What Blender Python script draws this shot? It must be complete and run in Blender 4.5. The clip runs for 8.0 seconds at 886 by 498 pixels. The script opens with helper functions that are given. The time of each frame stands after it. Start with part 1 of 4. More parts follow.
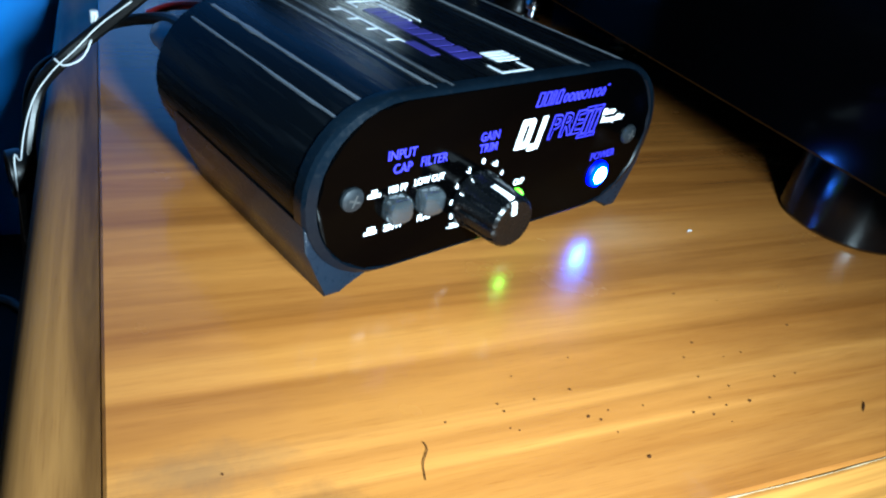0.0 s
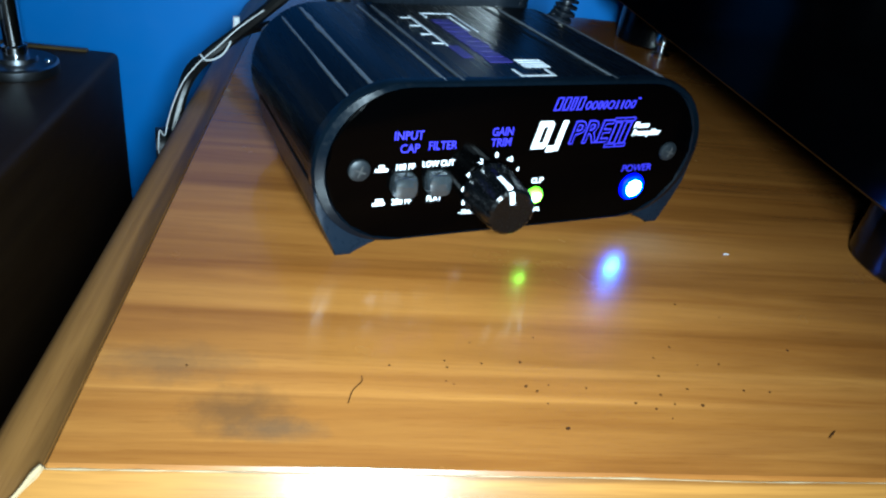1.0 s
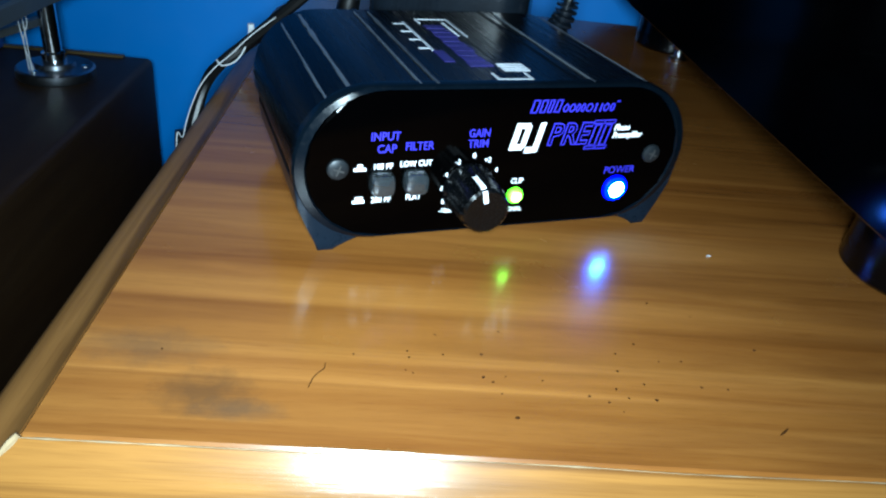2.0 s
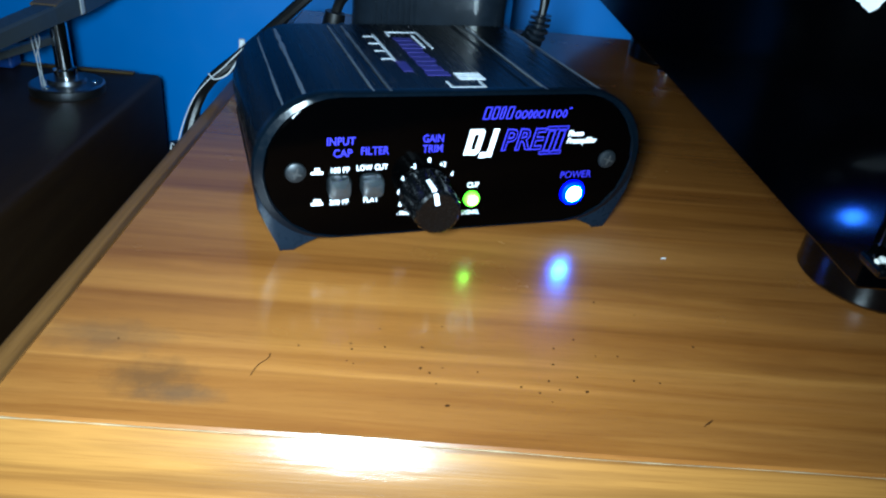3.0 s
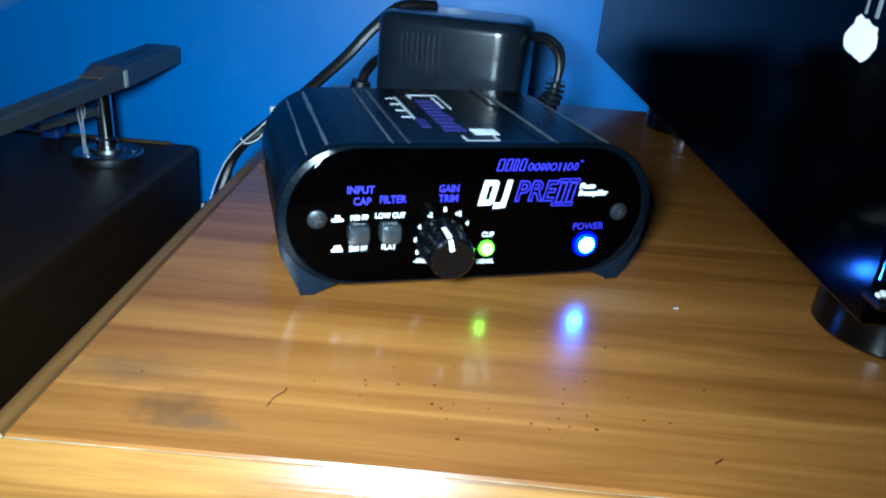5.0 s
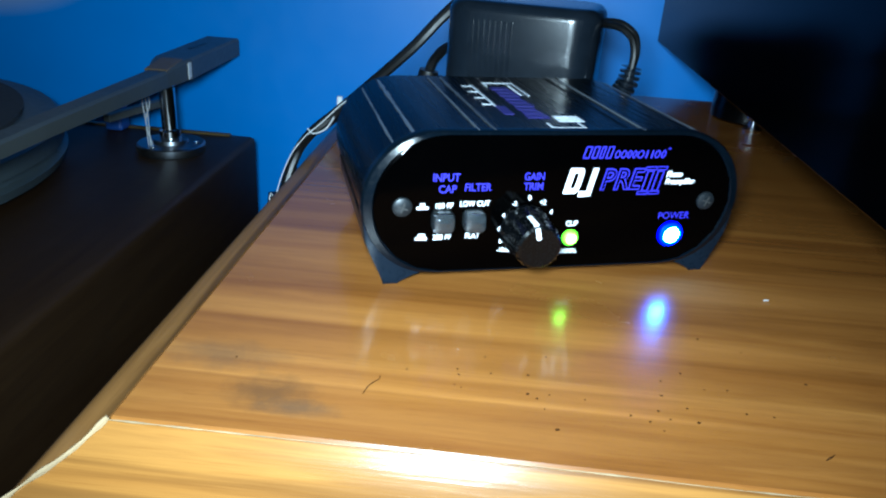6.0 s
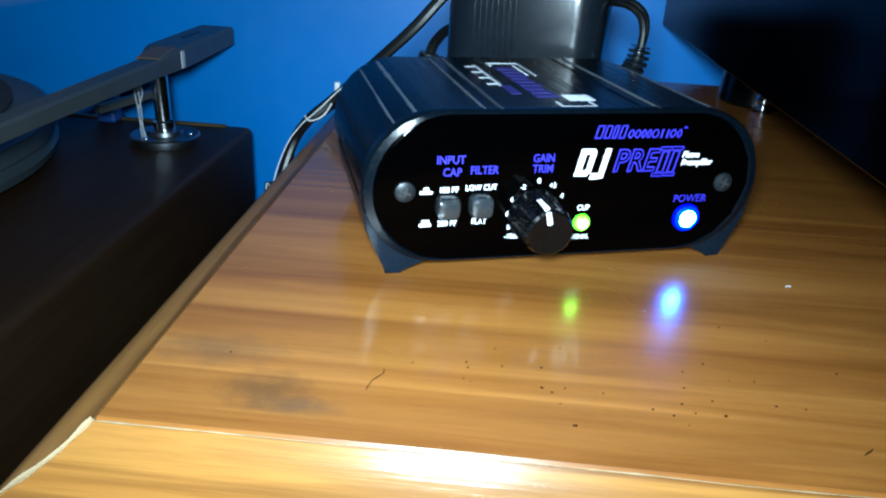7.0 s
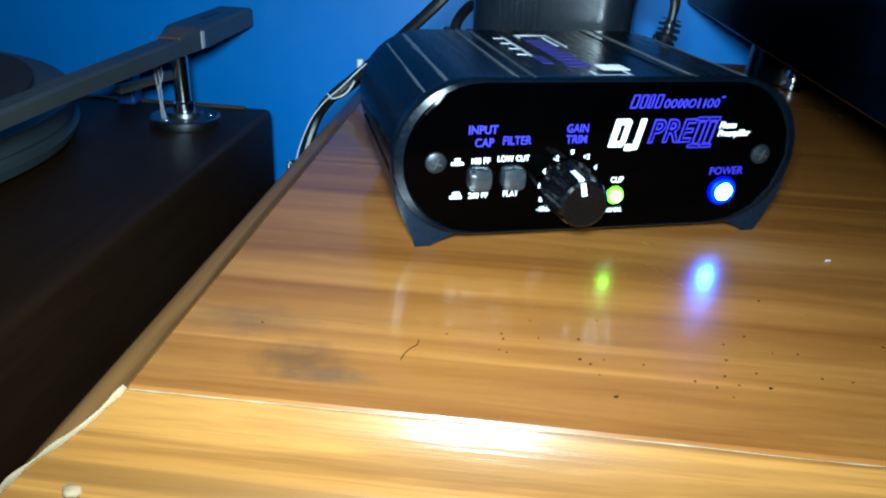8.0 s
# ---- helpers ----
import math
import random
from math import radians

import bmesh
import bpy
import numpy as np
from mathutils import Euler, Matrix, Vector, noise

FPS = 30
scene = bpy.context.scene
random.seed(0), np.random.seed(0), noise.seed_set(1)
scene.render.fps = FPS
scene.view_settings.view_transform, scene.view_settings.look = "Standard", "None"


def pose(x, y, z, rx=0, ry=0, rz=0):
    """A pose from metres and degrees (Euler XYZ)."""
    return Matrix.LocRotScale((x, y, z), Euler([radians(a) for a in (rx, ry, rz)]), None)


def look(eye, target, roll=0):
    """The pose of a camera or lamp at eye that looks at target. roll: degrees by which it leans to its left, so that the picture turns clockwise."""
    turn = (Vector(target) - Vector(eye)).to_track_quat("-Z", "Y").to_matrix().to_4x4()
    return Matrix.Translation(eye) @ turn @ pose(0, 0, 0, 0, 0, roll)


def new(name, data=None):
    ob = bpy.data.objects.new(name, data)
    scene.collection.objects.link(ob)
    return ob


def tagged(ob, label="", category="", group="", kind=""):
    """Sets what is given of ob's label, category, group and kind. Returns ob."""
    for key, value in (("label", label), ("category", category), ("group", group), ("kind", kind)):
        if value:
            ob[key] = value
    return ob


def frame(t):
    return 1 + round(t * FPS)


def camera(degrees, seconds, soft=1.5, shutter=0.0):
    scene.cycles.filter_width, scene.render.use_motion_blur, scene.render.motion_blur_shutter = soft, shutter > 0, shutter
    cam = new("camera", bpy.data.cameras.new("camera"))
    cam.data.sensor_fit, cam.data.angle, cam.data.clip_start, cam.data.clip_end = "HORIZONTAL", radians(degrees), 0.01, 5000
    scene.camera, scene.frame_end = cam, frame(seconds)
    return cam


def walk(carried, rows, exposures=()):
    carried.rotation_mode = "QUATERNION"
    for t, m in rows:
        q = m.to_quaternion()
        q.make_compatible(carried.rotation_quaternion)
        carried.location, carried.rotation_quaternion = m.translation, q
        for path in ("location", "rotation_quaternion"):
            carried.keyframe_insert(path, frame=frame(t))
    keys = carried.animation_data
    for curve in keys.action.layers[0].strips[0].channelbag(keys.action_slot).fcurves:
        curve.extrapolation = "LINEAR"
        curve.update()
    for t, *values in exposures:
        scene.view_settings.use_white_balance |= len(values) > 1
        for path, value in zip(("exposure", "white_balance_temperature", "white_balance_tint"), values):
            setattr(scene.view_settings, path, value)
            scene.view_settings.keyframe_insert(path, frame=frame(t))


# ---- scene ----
cam = camera(62.0, 8.0, soft=2.2)
PATH = [
    (0, (-0.12313, -0.10751, 0.09589), (0.47462, 0.50053, -0.42660), 9.760),
    (0.5, (-0.11133, -0.12614, 0.09175), (0.41091, 0.54952, -0.42859), 9.948),
    (1, (-0.09801, -0.14861, 0.09733), (0.30049, 0.61612, -0.40902), 8.384),
    (1.2, (-0.09374, -0.15518, 0.09990), (0.27502, 0.62489, -0.40559), 7.658),
    (2.3, (-0.07848, -0.16432, 0.10209), (0.25488, 0.63117, -0.40395), 6.889),
    (2.5, (-0.07329, -0.16831, 0.10382), (0.25146, 0.63382, -0.39729), 6.654),
    (3, (-0.06879, -0.17639, 0.10325), (0.23589, 0.63934, -0.38843), 5.792),
    (3.5, (-0.06389, -0.18350, 0.10208), (0.23182, 0.64540, -0.37275), 6.160),
    (4, (-0.06403, -0.19022, 0.10328), (0.21492, 0.65808, -0.34680), 6.424),
    (4.2, (-0.06411, -0.19154, 0.10118), (0.20738, 0.67394, -0.31981), 5.221),
    (5.3, (-0.07221, -0.18411, 0.09789), (0.20391, 0.69098, -0.29956), 4.897),
    (5.5, (-0.07581, -0.18269, 0.09741), (0.18592, 0.69462, -0.30486), 4.468),
    (6, (-0.08017, -0.18206, 0.09484), (0.14705, 0.70181, -0.31400), 3.948),
    (6.5, (-0.07962, -0.18071, 0.09592), (0.13985, 0.70895, -0.30451), 2.944),
    (7, (-0.07931, -0.17318, 0.08878), (0.14805, 0.70713, -0.32758), 3.305),
    (7.5, (-0.08301, -0.16808, 0.08921), (0.14730, 0.71260, -0.32475), 3.015),
    (8, (-0.08313, -0.17089, 0.08325), (0.12570, 0.70713, -0.34742), 2.869),
]
walk(cam, [(t, look(eye, target, roll)) for t, eye, target, roll in PATH], [(0, 0.80, 5950, 10), (0.5, 0.46, 6000, 10), (1.0, 0.16, 6050, 10), (2.3, -0.06, 5950, 10), (3.2, 0.02, 5800, 10), (4.2, 0.02, 5650, 10), (5.3, 0.16, 5750, 10), (6.2, 0.16, 5850, 10), (8.0, 0.14, 5950, 10)])

# ---- light: a small hand lamp in front of the table, in an otherwise nearly dark room ----
scene.view_settings.exposure = 0.0
world = bpy.data.worlds.new("world")
scene.world = world
world.use_nodes = True
world.node_tree.nodes["Background"].inputs[0].default_value = (0.35, 0.5, 0.9, 1)
world.node_tree.nodes["Background"].inputs[1].default_value = 0.0005


def area_lamp(name, eye, target, size, watts, colour, spread):
    data = bpy.data.lights.new(name, "AREA")
    data.shape, data.size, data.energy, data.color = "DISK", size, watts, colour
    data.spread = radians(spread)
    ob = new(name, data)
    ob.matrix_world = look(eye, target)
    return ob


area_lamp("phone_lamp", (-0.092, -0.184, 0.110), (-0.026, 0.04, 0.020), 0.036, 0.95, (0.72, 0.94, 1.0), 122)


# ---- materials ----
def shader(name):
    m = bpy.data.materials.new(name)
    m.use_nodes = True
    t = m.node_tree
    return m, t, t.nodes["Principled BSDF"]


def link(t, a, b):
    t.links.new(a, b)


def node(t, kind, **values):
    n = t.nodes.new(kind)
    for key, value in values.items():
        n.inputs[key].default_value = value
    return n


def coords(t, scale=(1, 1, 1), turn=0.0):
    c = t.nodes.new("ShaderNodeTexCoord")
    m = t.nodes.new("ShaderNodeMapping")
    m.inputs["Scale"].default_value = scale
    m.inputs["Rotation"].default_value = (0, 0, turn)
    link(t, c.outputs["Object"], m.inputs["Vector"])
    return m.outputs["Vector"]


def ramp(t, fac, stops):
    r = t.nodes.new("ShaderNodeValToRGB")
    e = r.color_ramp.elements
    e[0].position, e[0].color = stops[0][0], (*stops[0][1], 1)
    e[1].position, e[1].color = stops[-1][0], (*stops[-1][1], 1)
    for at, colour in stops[1:-1]:
        e.new(at).color = (*colour, 1)
    link(t, fac, r.inputs["Fac"])
    return r.outputs["Color"]


def mixed(t, fac, a, b, blend="MIX"):
    n = t.nodes.new("ShaderNodeMix")
    n.data_type, n.blend_type = "RGBA", blend
    for value, socket in ((fac, n.inputs["Factor"]), (a, n.inputs["A"]), (b, n.inputs["B"])):
        if isinstance(value, (int, float)):
            socket.default_value = value
        elif isinstance(value, tuple):
            socket.default_value = (*value, 1)
        else:
            link(t, value, socket)
    return n.outputs["Result"]


def bump(t, height, strength, distance, b):
    n = t.nodes.new("ShaderNodeBump")
    n.inputs["Strength"].default_value, n.inputs["Distance"].default_value = strength, distance
    link(t, height, n.inputs["Height"])
    link(t, n.outputs["Normal"], b.inputs["Normal"])


def surface(name, colour, rough=0.5, metal=0.0, coat=0.0, grain=400.0, vary=0.25, relief=0.0, dust=0.0, dust_colour=(0.35, 0.36, 0.38), rough_vary=0.1, drawn=1.0):
    """A plain surface with fine grain, broad blotches, and dust in patches."""
    m, t, b = shader(name)
    v = coords(t, (1, drawn, 1))
    fine = node(t, "ShaderNodeTexNoise", Scale=grain, Detail=4.0)
    broad = node(t, "ShaderNodeTexNoise", Scale=grain / 12, Detail=3.0)
    link(t, v, fine.inputs["Vector"]), link(t, v, broad.inputs["Vector"])
    low, high = tuple(c * (1 - vary) for c in colour), tuple(min(1, c * (1 + vary)) for c in colour)
    base = ramp(t, broad.outputs["Fac"], [(0.3, low), (0.7, high)])
    if dust:
        spots = node(t, "ShaderNodeMath")
        spots.operation = "MULTIPLY"
        link(t, ramp(t, fine.outputs["Fac"], [(0.52, (0, 0, 0)), (0.75, (1, 1, 1))]), spots.inputs[0])
        spots.inputs[1].default_value = dust
        base = mixed(t, spots.outputs[0], base, dust_colour)
    link(t, base, b.inputs["Base Color"])
    r = t.nodes.new("ShaderNodeMapRange")
    r.inputs["To Min"].default_value, r.inputs["To Max"].default_value = max(0.02, rough - rough_vary), min(1, rough + rough_vary)
    link(t, fine.outputs["Fac"], r.inputs["Value"])
    link(t, r.outputs["Result"], b.inputs["Roughness"])
    b.inputs["Metallic"].default_value, b.inputs["Coat Weight"].default_value = metal, coat
    b.inputs["Coat Roughness"].default_value = 0.05
    if relief:
        bump(t, fine.outputs["Fac"], relief, 0.0005, b)
    return m


def glow(name, colour, strength):
    m, t, b = shader(name)
    b.inputs["Base Color"].default_value = (*colour, 1)
    b.inputs["Emission Color"].default_value, b.inputs["Emission Strength"].default_value = (*colour, 1), strength
    return m


def timber(name, tones, along=0, gloss=0.12, coat=0.6, stretch=26.0, scale=150.0, worn=0.0, stain=None, ripple=0.05, fine=0.0, wavy=0.0, sheen=0.5, strips=None, satin=(0.12, 0.32), bold=0.66):
    """Varnished wood: long streaks along one axis, boards' tone bands, pores, worn patches."""
    m, t, b = shader(name)
    squeeze = [1.0, 1.0, 1.0]
    squeeze[along] = 1 / stretch
    v = coords(t, squeeze)
    streak = node(t, "ShaderNodeTexNoise", Scale=scale, Detail=7.0, Roughness=0.62, Distortion=0.35)
    broad = node(t, "ShaderNodeTexNoise", Scale=scale / 2.2, Detail=4.0, Roughness=0.55, Distortion=1.1)
    pore = node(t, "ShaderNodeTexNoise", Scale=scale * 14, Detail=3.0)
    tone = node(t, "ShaderNodeTexNoise", Scale=scale / 9, Detail=4.0, Roughness=0.55, Distortion=0.3)
    blotch = node(t, "ShaderNodeTexNoise", Scale=22.0, Detail=5.0, Roughness=0.6)
    wide = [1.0, 1.0, 1.0]
    wide[along] = 2.2 / stretch
    w = coords(t, wide, 0.025)
    link(t, v, streak.inputs["Vector"]), link(t, v, pore.inputs["Vector"])
    link(t, w, broad.inputs["Vector"]), link(t, w, tone.inputs["Vector"])
    link(t, coords(t), blotch.inputs["Vector"])
    dark, mid, light = tones
    faint = tuple((2 * p + q) / 3 for p, q in zip(mid, dark))
    base = ramp(t, streak.outputs["Fac"], [(0.30, faint), (0.50, mid), (0.70, tuple((p + q) / 2 for p, q in zip(mid, light)))])
    base = mixed(t, bold, base, ramp(t, broad.outputs["Fac"], [(0.30, dark), (0.44, mid), (0.58, light), (0.74, mid)]))
    base = mixed(t, ramp(t, tone.outputs["Fac"], [(0.43, (0.0, 0.0, 0.0)), (0.58, (0.4, 0.4, 0.4))]), base, light)
    board = node(t, "ShaderNodeTexNoise", Scale=scale / 3.2, Detail=2.0, Roughness=0.4, Distortion=0.2)
    link(t, v, board.inputs["Vector"])
    base = mixed(t, 1.0, base, ramp(t, board.outputs["Fac"], [(0.40, (0.87, 0.82, 0.77)), (0.50, (1, 1, 1))]), "MULTIPLY")
    lines = ramp(t, pore.outputs["Fac"], [(0.30, (0.62, 0.52, 0.42)), (0.46, (1, 1, 1))])
    base = mixed(t, 0.38, base, lines, "MULTIPLY")
    if strips:
        # veneer strips: their edges lie across the grain, slightly wandering
        place = t.nodes.new("ShaderNodeSeparateXYZ")
        link(t, coords(t), place.inputs[0])
        wander = node(t, "ShaderNodeTexNoise", Scale=9.0, Detail=5.0, Roughness=0.6)
        link(t, w, wander.inputs["Vector"])
        shift = t.nodes.new("ShaderNodeMath")
        shift.operation = "MULTIPLY_ADD"
        link(t, wander.outputs["Fac"], shift.inputs[0])
        shift.inputs[1].default_value = 0.009
        link(t, place.outputs["Y"], shift.inputs[2])
        over = t.nodes.new("ShaderNodeMapRange")
        over.inputs["From Min"].default_value, over.inputs["From Max"].default_value = 0.0045, 0.3645
        link(t, shift.outputs[0], over.inputs["Value"])
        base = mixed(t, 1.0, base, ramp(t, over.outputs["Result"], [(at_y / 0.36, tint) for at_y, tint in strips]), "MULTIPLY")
    if worn:
        patch = ramp(t, blotch.outputs["Fac"], [(0.55, (0, 0, 0)), (0.75, (worn, worn, worn))])
        base = mixed(t, patch, base, (0.20, 0.155, 0.12))
    if stain:
        for x, y, wide, deep, strength, tint in stain:
            c = t.nodes.new("ShaderNodeTexCoord")
            mp = t.nodes.new("ShaderNodeMapping")
            mp.vector_type = "TEXTURE"
            mp.inputs["Location"].default_value, mp.inputs["Scale"].default_value = (x, y, 0), (wide, deep, 0.2)
            wobble = node(t, "ShaderNodeTexNoise", Scale=170.0, Detail=6.0, Roughness=0.7)
            link(t, c.outputs["Object"], wobble.inputs["Vector"])
            link(t, c.outputs["Object"], mp.inputs["Vector"])
            far = t.nodes.new("ShaderNodeVectorMath")
            far.operation = "LENGTH"
            link(t, mp.outputs["Vector"], far.inputs[0])
            plus = t.nodes.new("ShaderNodeMath")
            plus.operation = "MULTIPLY_ADD"
            link(t, wobble.outputs["Fac"], plus.inputs[0])
            plus.inputs[1].default_value = 0.8
            link(t, far.outputs["Value"], plus.inputs[2])
            s = strength
            base = mixed(t, ramp(t, plus.outputs[0], [(0.5, (s, s, s)), (1.35, (0, 0, 0))]), base, tint)
    link(t, base, b.inputs["Base Color"])
    r = t.nodes.new("ShaderNodeMapRange")
    r.inputs["To Min"].default_value, r.inputs["To Max"].default_value = gloss + satin[0], gloss + satin[1]
    link(t, blotch.outputs["Fac"], r.inputs["Value"])
    link(t, r.outputs["Result"], b.inputs["Roughness"])
    b.inputs["Coat Weight"].default_value = coat
    b.inputs["Coat Roughness"].default_value = gloss
    relief = t.nodes.new("ShaderNodeMath")
    relief.operation = "MULTIPLY_ADD"
    link(t, ramp(t, pore.outputs["Fac"], [(0.54, (0, 0, 0)), (0.74, (1, 1, 1))]), relief.inputs[0])
    relief.inputs[1].default_value = fine
    link(t, streak.outputs["Fac"], relief.inputs[2])
    if wavy:
        swell = t.nodes.new("ShaderNodeMath")
        swell.operation = "MULTIPLY_ADD"
        slow = node(t, "ShaderNodeTexNoise", Scale=14.0, Detail=1.0)
        link(t, coords(t), slow.inputs["Vector"])
        link(t, slow.outputs["Fac"], swell.inputs[0])
        swell.inputs[1].default_value = wavy
        link(t, relief.outputs[0], swell.inputs[2])
        relief = swell
    b.inputs["Specular IOR Level"].default_value = sheen
    bump(t, relief.outputs[0], ripple, 0.0006, b)
    link(t, b.inputs["Normal"].links[0].from_socket, b.inputs["Coat Normal"])
    return m


GOLD = ((0.150, 0.0535, 0.0122), (0.218, 0.0835, 0.0178), (0.315, 0.1305, 0.0280))
STAINS = [(0.0290, 0.0135, 0.021, 0.013, 0.62, (0.072, 0.036, 0.016)), (0.0355, 0.0092, 0.017, 0.0065, 0.6, (0.085, 0.050, 0.028)),
          (0.014, 0.0265, 0.030, 0.012, 0.5, (0.075, 0.046, 0.027)), (0.01, 0.19, 0.03, 0.1, 0.35, (0.12, 0.075, 0.05))]
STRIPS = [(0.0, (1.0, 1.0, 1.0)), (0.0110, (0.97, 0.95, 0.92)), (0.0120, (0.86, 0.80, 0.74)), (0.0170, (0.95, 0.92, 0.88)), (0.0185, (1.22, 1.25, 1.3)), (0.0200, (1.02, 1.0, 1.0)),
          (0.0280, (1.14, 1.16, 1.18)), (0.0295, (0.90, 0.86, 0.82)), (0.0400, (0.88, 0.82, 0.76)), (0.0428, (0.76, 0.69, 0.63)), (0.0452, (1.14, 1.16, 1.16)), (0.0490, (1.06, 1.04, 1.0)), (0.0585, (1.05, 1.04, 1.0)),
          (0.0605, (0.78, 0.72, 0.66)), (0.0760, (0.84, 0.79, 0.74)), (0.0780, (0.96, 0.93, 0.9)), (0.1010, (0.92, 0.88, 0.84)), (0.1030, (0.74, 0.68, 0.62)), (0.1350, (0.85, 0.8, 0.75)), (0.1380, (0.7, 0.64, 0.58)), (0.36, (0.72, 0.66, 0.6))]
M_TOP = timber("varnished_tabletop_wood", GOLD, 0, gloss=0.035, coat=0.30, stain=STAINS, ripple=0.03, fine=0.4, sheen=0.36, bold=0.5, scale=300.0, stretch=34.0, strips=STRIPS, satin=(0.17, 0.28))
M_EDGE = timber("varnished_edge_wood", ((0.044, 0.0145, 0.0035), (0.120, 0.046, 0.0095), (0.30, 0.132, 0.028)), 0, bold=0.8, scale=300.0, stretch=60.0, gloss=0.18, coat=0.5, ripple=0.22, fine=0.05, wavy=9.0, sheen=0.1)
M_SIDE = timber("worn_edge_wood", ((0.060, 0.022, 0.005), (0.17, 0.070, 0.017), (0.34, 0.155, 0.042)), 1, bold=0.8, gloss=0.25, coat=0.12, worn=0.15, stretch=24.0, ripple=0.2, sheen=0.25)
M_RAW = surface("bare_chipped_wood", (0.26, 0.18, 0.095), 0.8, grain=900, vary=0.45, relief=0.5)
M_BODYWOOD = timber("cabinet_wood", ((0.1, 0.05, 0.02), (0.2, 0.1, 0.035), (0.3, 0.16, 0.06)), 0)
M_PLINTH = timber("dark_plinth_wood", ((0.011, 0.0052, 0.0026), (0.017, 0.0082, 0.0034), (0.026, 0.0128, 0.0046)), 1, bold=0.4, gloss=0.3, coat=0.0)
M_PLINTH.node_tree.nodes["Principled BSDF"].inputs["Specular IOR Level"].default_value = 0.15
M_WALL = surface("blue_wall_paint", (0.008, 0.225, 0.74), 0.42, grain=60, vary=0.10, relief=0.25, coat=0.15)
M_SHELL = surface("black_anodised_aluminium", (0.0009, 0.0012, 0.0015), 0.27, 0.0, grain=700, vary=0.3, dust=0.05, dust_colour=(0.04, 0.048, 0.058), drawn=0.05)
M_SHELL.node_tree.nodes["Principled BSDF"].inputs["Specular IOR Level"].default_value = 0.085
M_RIM = surface("grey_black_moulded_plastic", (0.0012, 0.0030, 0.0055), 0.22, grain=900, vary=0.2, relief=0.02, dust=0.004)
M_RIM.node_tree.nodes["Principled BSDF"].inputs["Specular IOR Level"].default_value = 0.2
# the rim's plastic again, lighter and bluer for the light on the feet
M_FOOTRAIL = surface("lit_moulded_plastic", (0.0030, 0.0075, 0.0140), 0.30, grain=900, vary=0.2, relief=0.02, dust=0.006)
M_FOOTRAIL.node_tree.nodes["Principled BSDF"].inputs["Specular IOR Level"].default_value = 0.2
M_WORN = surface("rubbed_bare_aluminium", (0.11, 0.125, 0.145), 0.4, 0.4, grain=1500, vary=0.6, drawn=0.05)
M_FACE = surface("glossy_black_panel", (0.0002, 0.0002, 0.00025), 0.10, grain=500, vary=0.2, rough_vary=0.04)
M_FACE.node_tree.nodes["Principled BSDF"].inputs["Specular IOR Level"].default_value = 0.05
M_KNOB = surface("black_knob_plastic", (0.0010, 0.0013, 0.0017), 0.26, grain=900, vary=0.2)
M_KNOB.node_tree.nodes["Principled BSDF"].inputs["Specular IOR Level"].default_value = 0.34
M_WHITE = surface("white_print", (0.85, 0.87, 0.9), 0.5, grain=900, vary=0.05)
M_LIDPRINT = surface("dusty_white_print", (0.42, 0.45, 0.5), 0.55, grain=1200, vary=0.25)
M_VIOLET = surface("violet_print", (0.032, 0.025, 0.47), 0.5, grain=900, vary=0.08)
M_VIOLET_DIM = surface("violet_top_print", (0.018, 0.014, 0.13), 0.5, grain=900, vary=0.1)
M_BUTTON = surface("smoky_clear_button_plastic", (0.08, 0.10, 0.115), 0.12, coat=1.0, grain=700, vary=0.5, relief=1.0)
M_BUTTON.node_tree.nodes["Principled BSDF"].inputs["Transmission Weight"].default_value = 0.8
M_STEEL = surface("dull_screw_steel", (0.009, 0.012, 0.015), 0.42, 0.3, grain=900)
M_DARK = surface("screw_recess", (0.02, 0.02, 0.02), 0.6, grain=900)
M_CHROME = surface("chrome", (0.75, 0.77, 0.8), 0.12, 1.0, grain=500, vary=0.05, rough_vary=0.04)
M_SATIN = surface("satin_turned_steel", (0.22, 0.24, 0.27), 0.34, 1.0, grain=500, vary=0.1, rough_vary=0.05)
# lens rings glow deep blue to give the halo round the lit core
M_BLUE_LED = glow("blue_led_lens_halo", (0.0, 0.0, 1.0), 1.6)
M_BLUE_RING = glow("blue_led_halo", (0.0, 0.006, 1.0), 14.0)
M_GREEN_RING = glow("green_led_shoulder", (0.16, 1.0, 0.03), 3.0)
M_BLUE_CORE = glow("blue_led_core", (0.040, 0.21, 1.0), 210.0)
M_GREEN_LED = glow("green_led_lens", (0.12, 1.0, 0.01), 3.0)
M_GREEN_CORE = glow("green_led_core", (0.26, 1.0, 0.06), 34.0)
M_ADAPTER = surface("black_adapter_plastic", (0.0055, 0.0085, 0.013), 0.20, grain=1800, vary=0.15, relief=0.06)
M_CABLE = surface("black_cable_rubber", (0.0018, 0.002, 0.0024), 0.42, grain=900, vary=0.2)
M_WIRE = surface("white_wire_insulation", (0.50, 0.52, 0.54), 0.45, grain=900, vary=0.12)
M_RED = surface("red_plug_plastic", (0.5, 0.02, 0.02), 0.4, grain=900)
M_GREYWIRE = surface("grey_cable_rubber", (0.16, 0.18, 0.19), 0.5, grain=900)
M_PIANO = surface("glossy_black_lacquer", (0.0003, 0.0003, 0.0004), 0.13, grain=40, vary=0.2, rough_vary=0.02)
M_PIANO.node_tree.nodes["Principled BSDF"].inputs["Specular IOR Level"].default_value = 0.045
M_GRILLE = surface("black_front_cloth", (0.0005, 0.0005, 0.0006), 0.8, grain=1500, vary=0.3, relief=0.3)
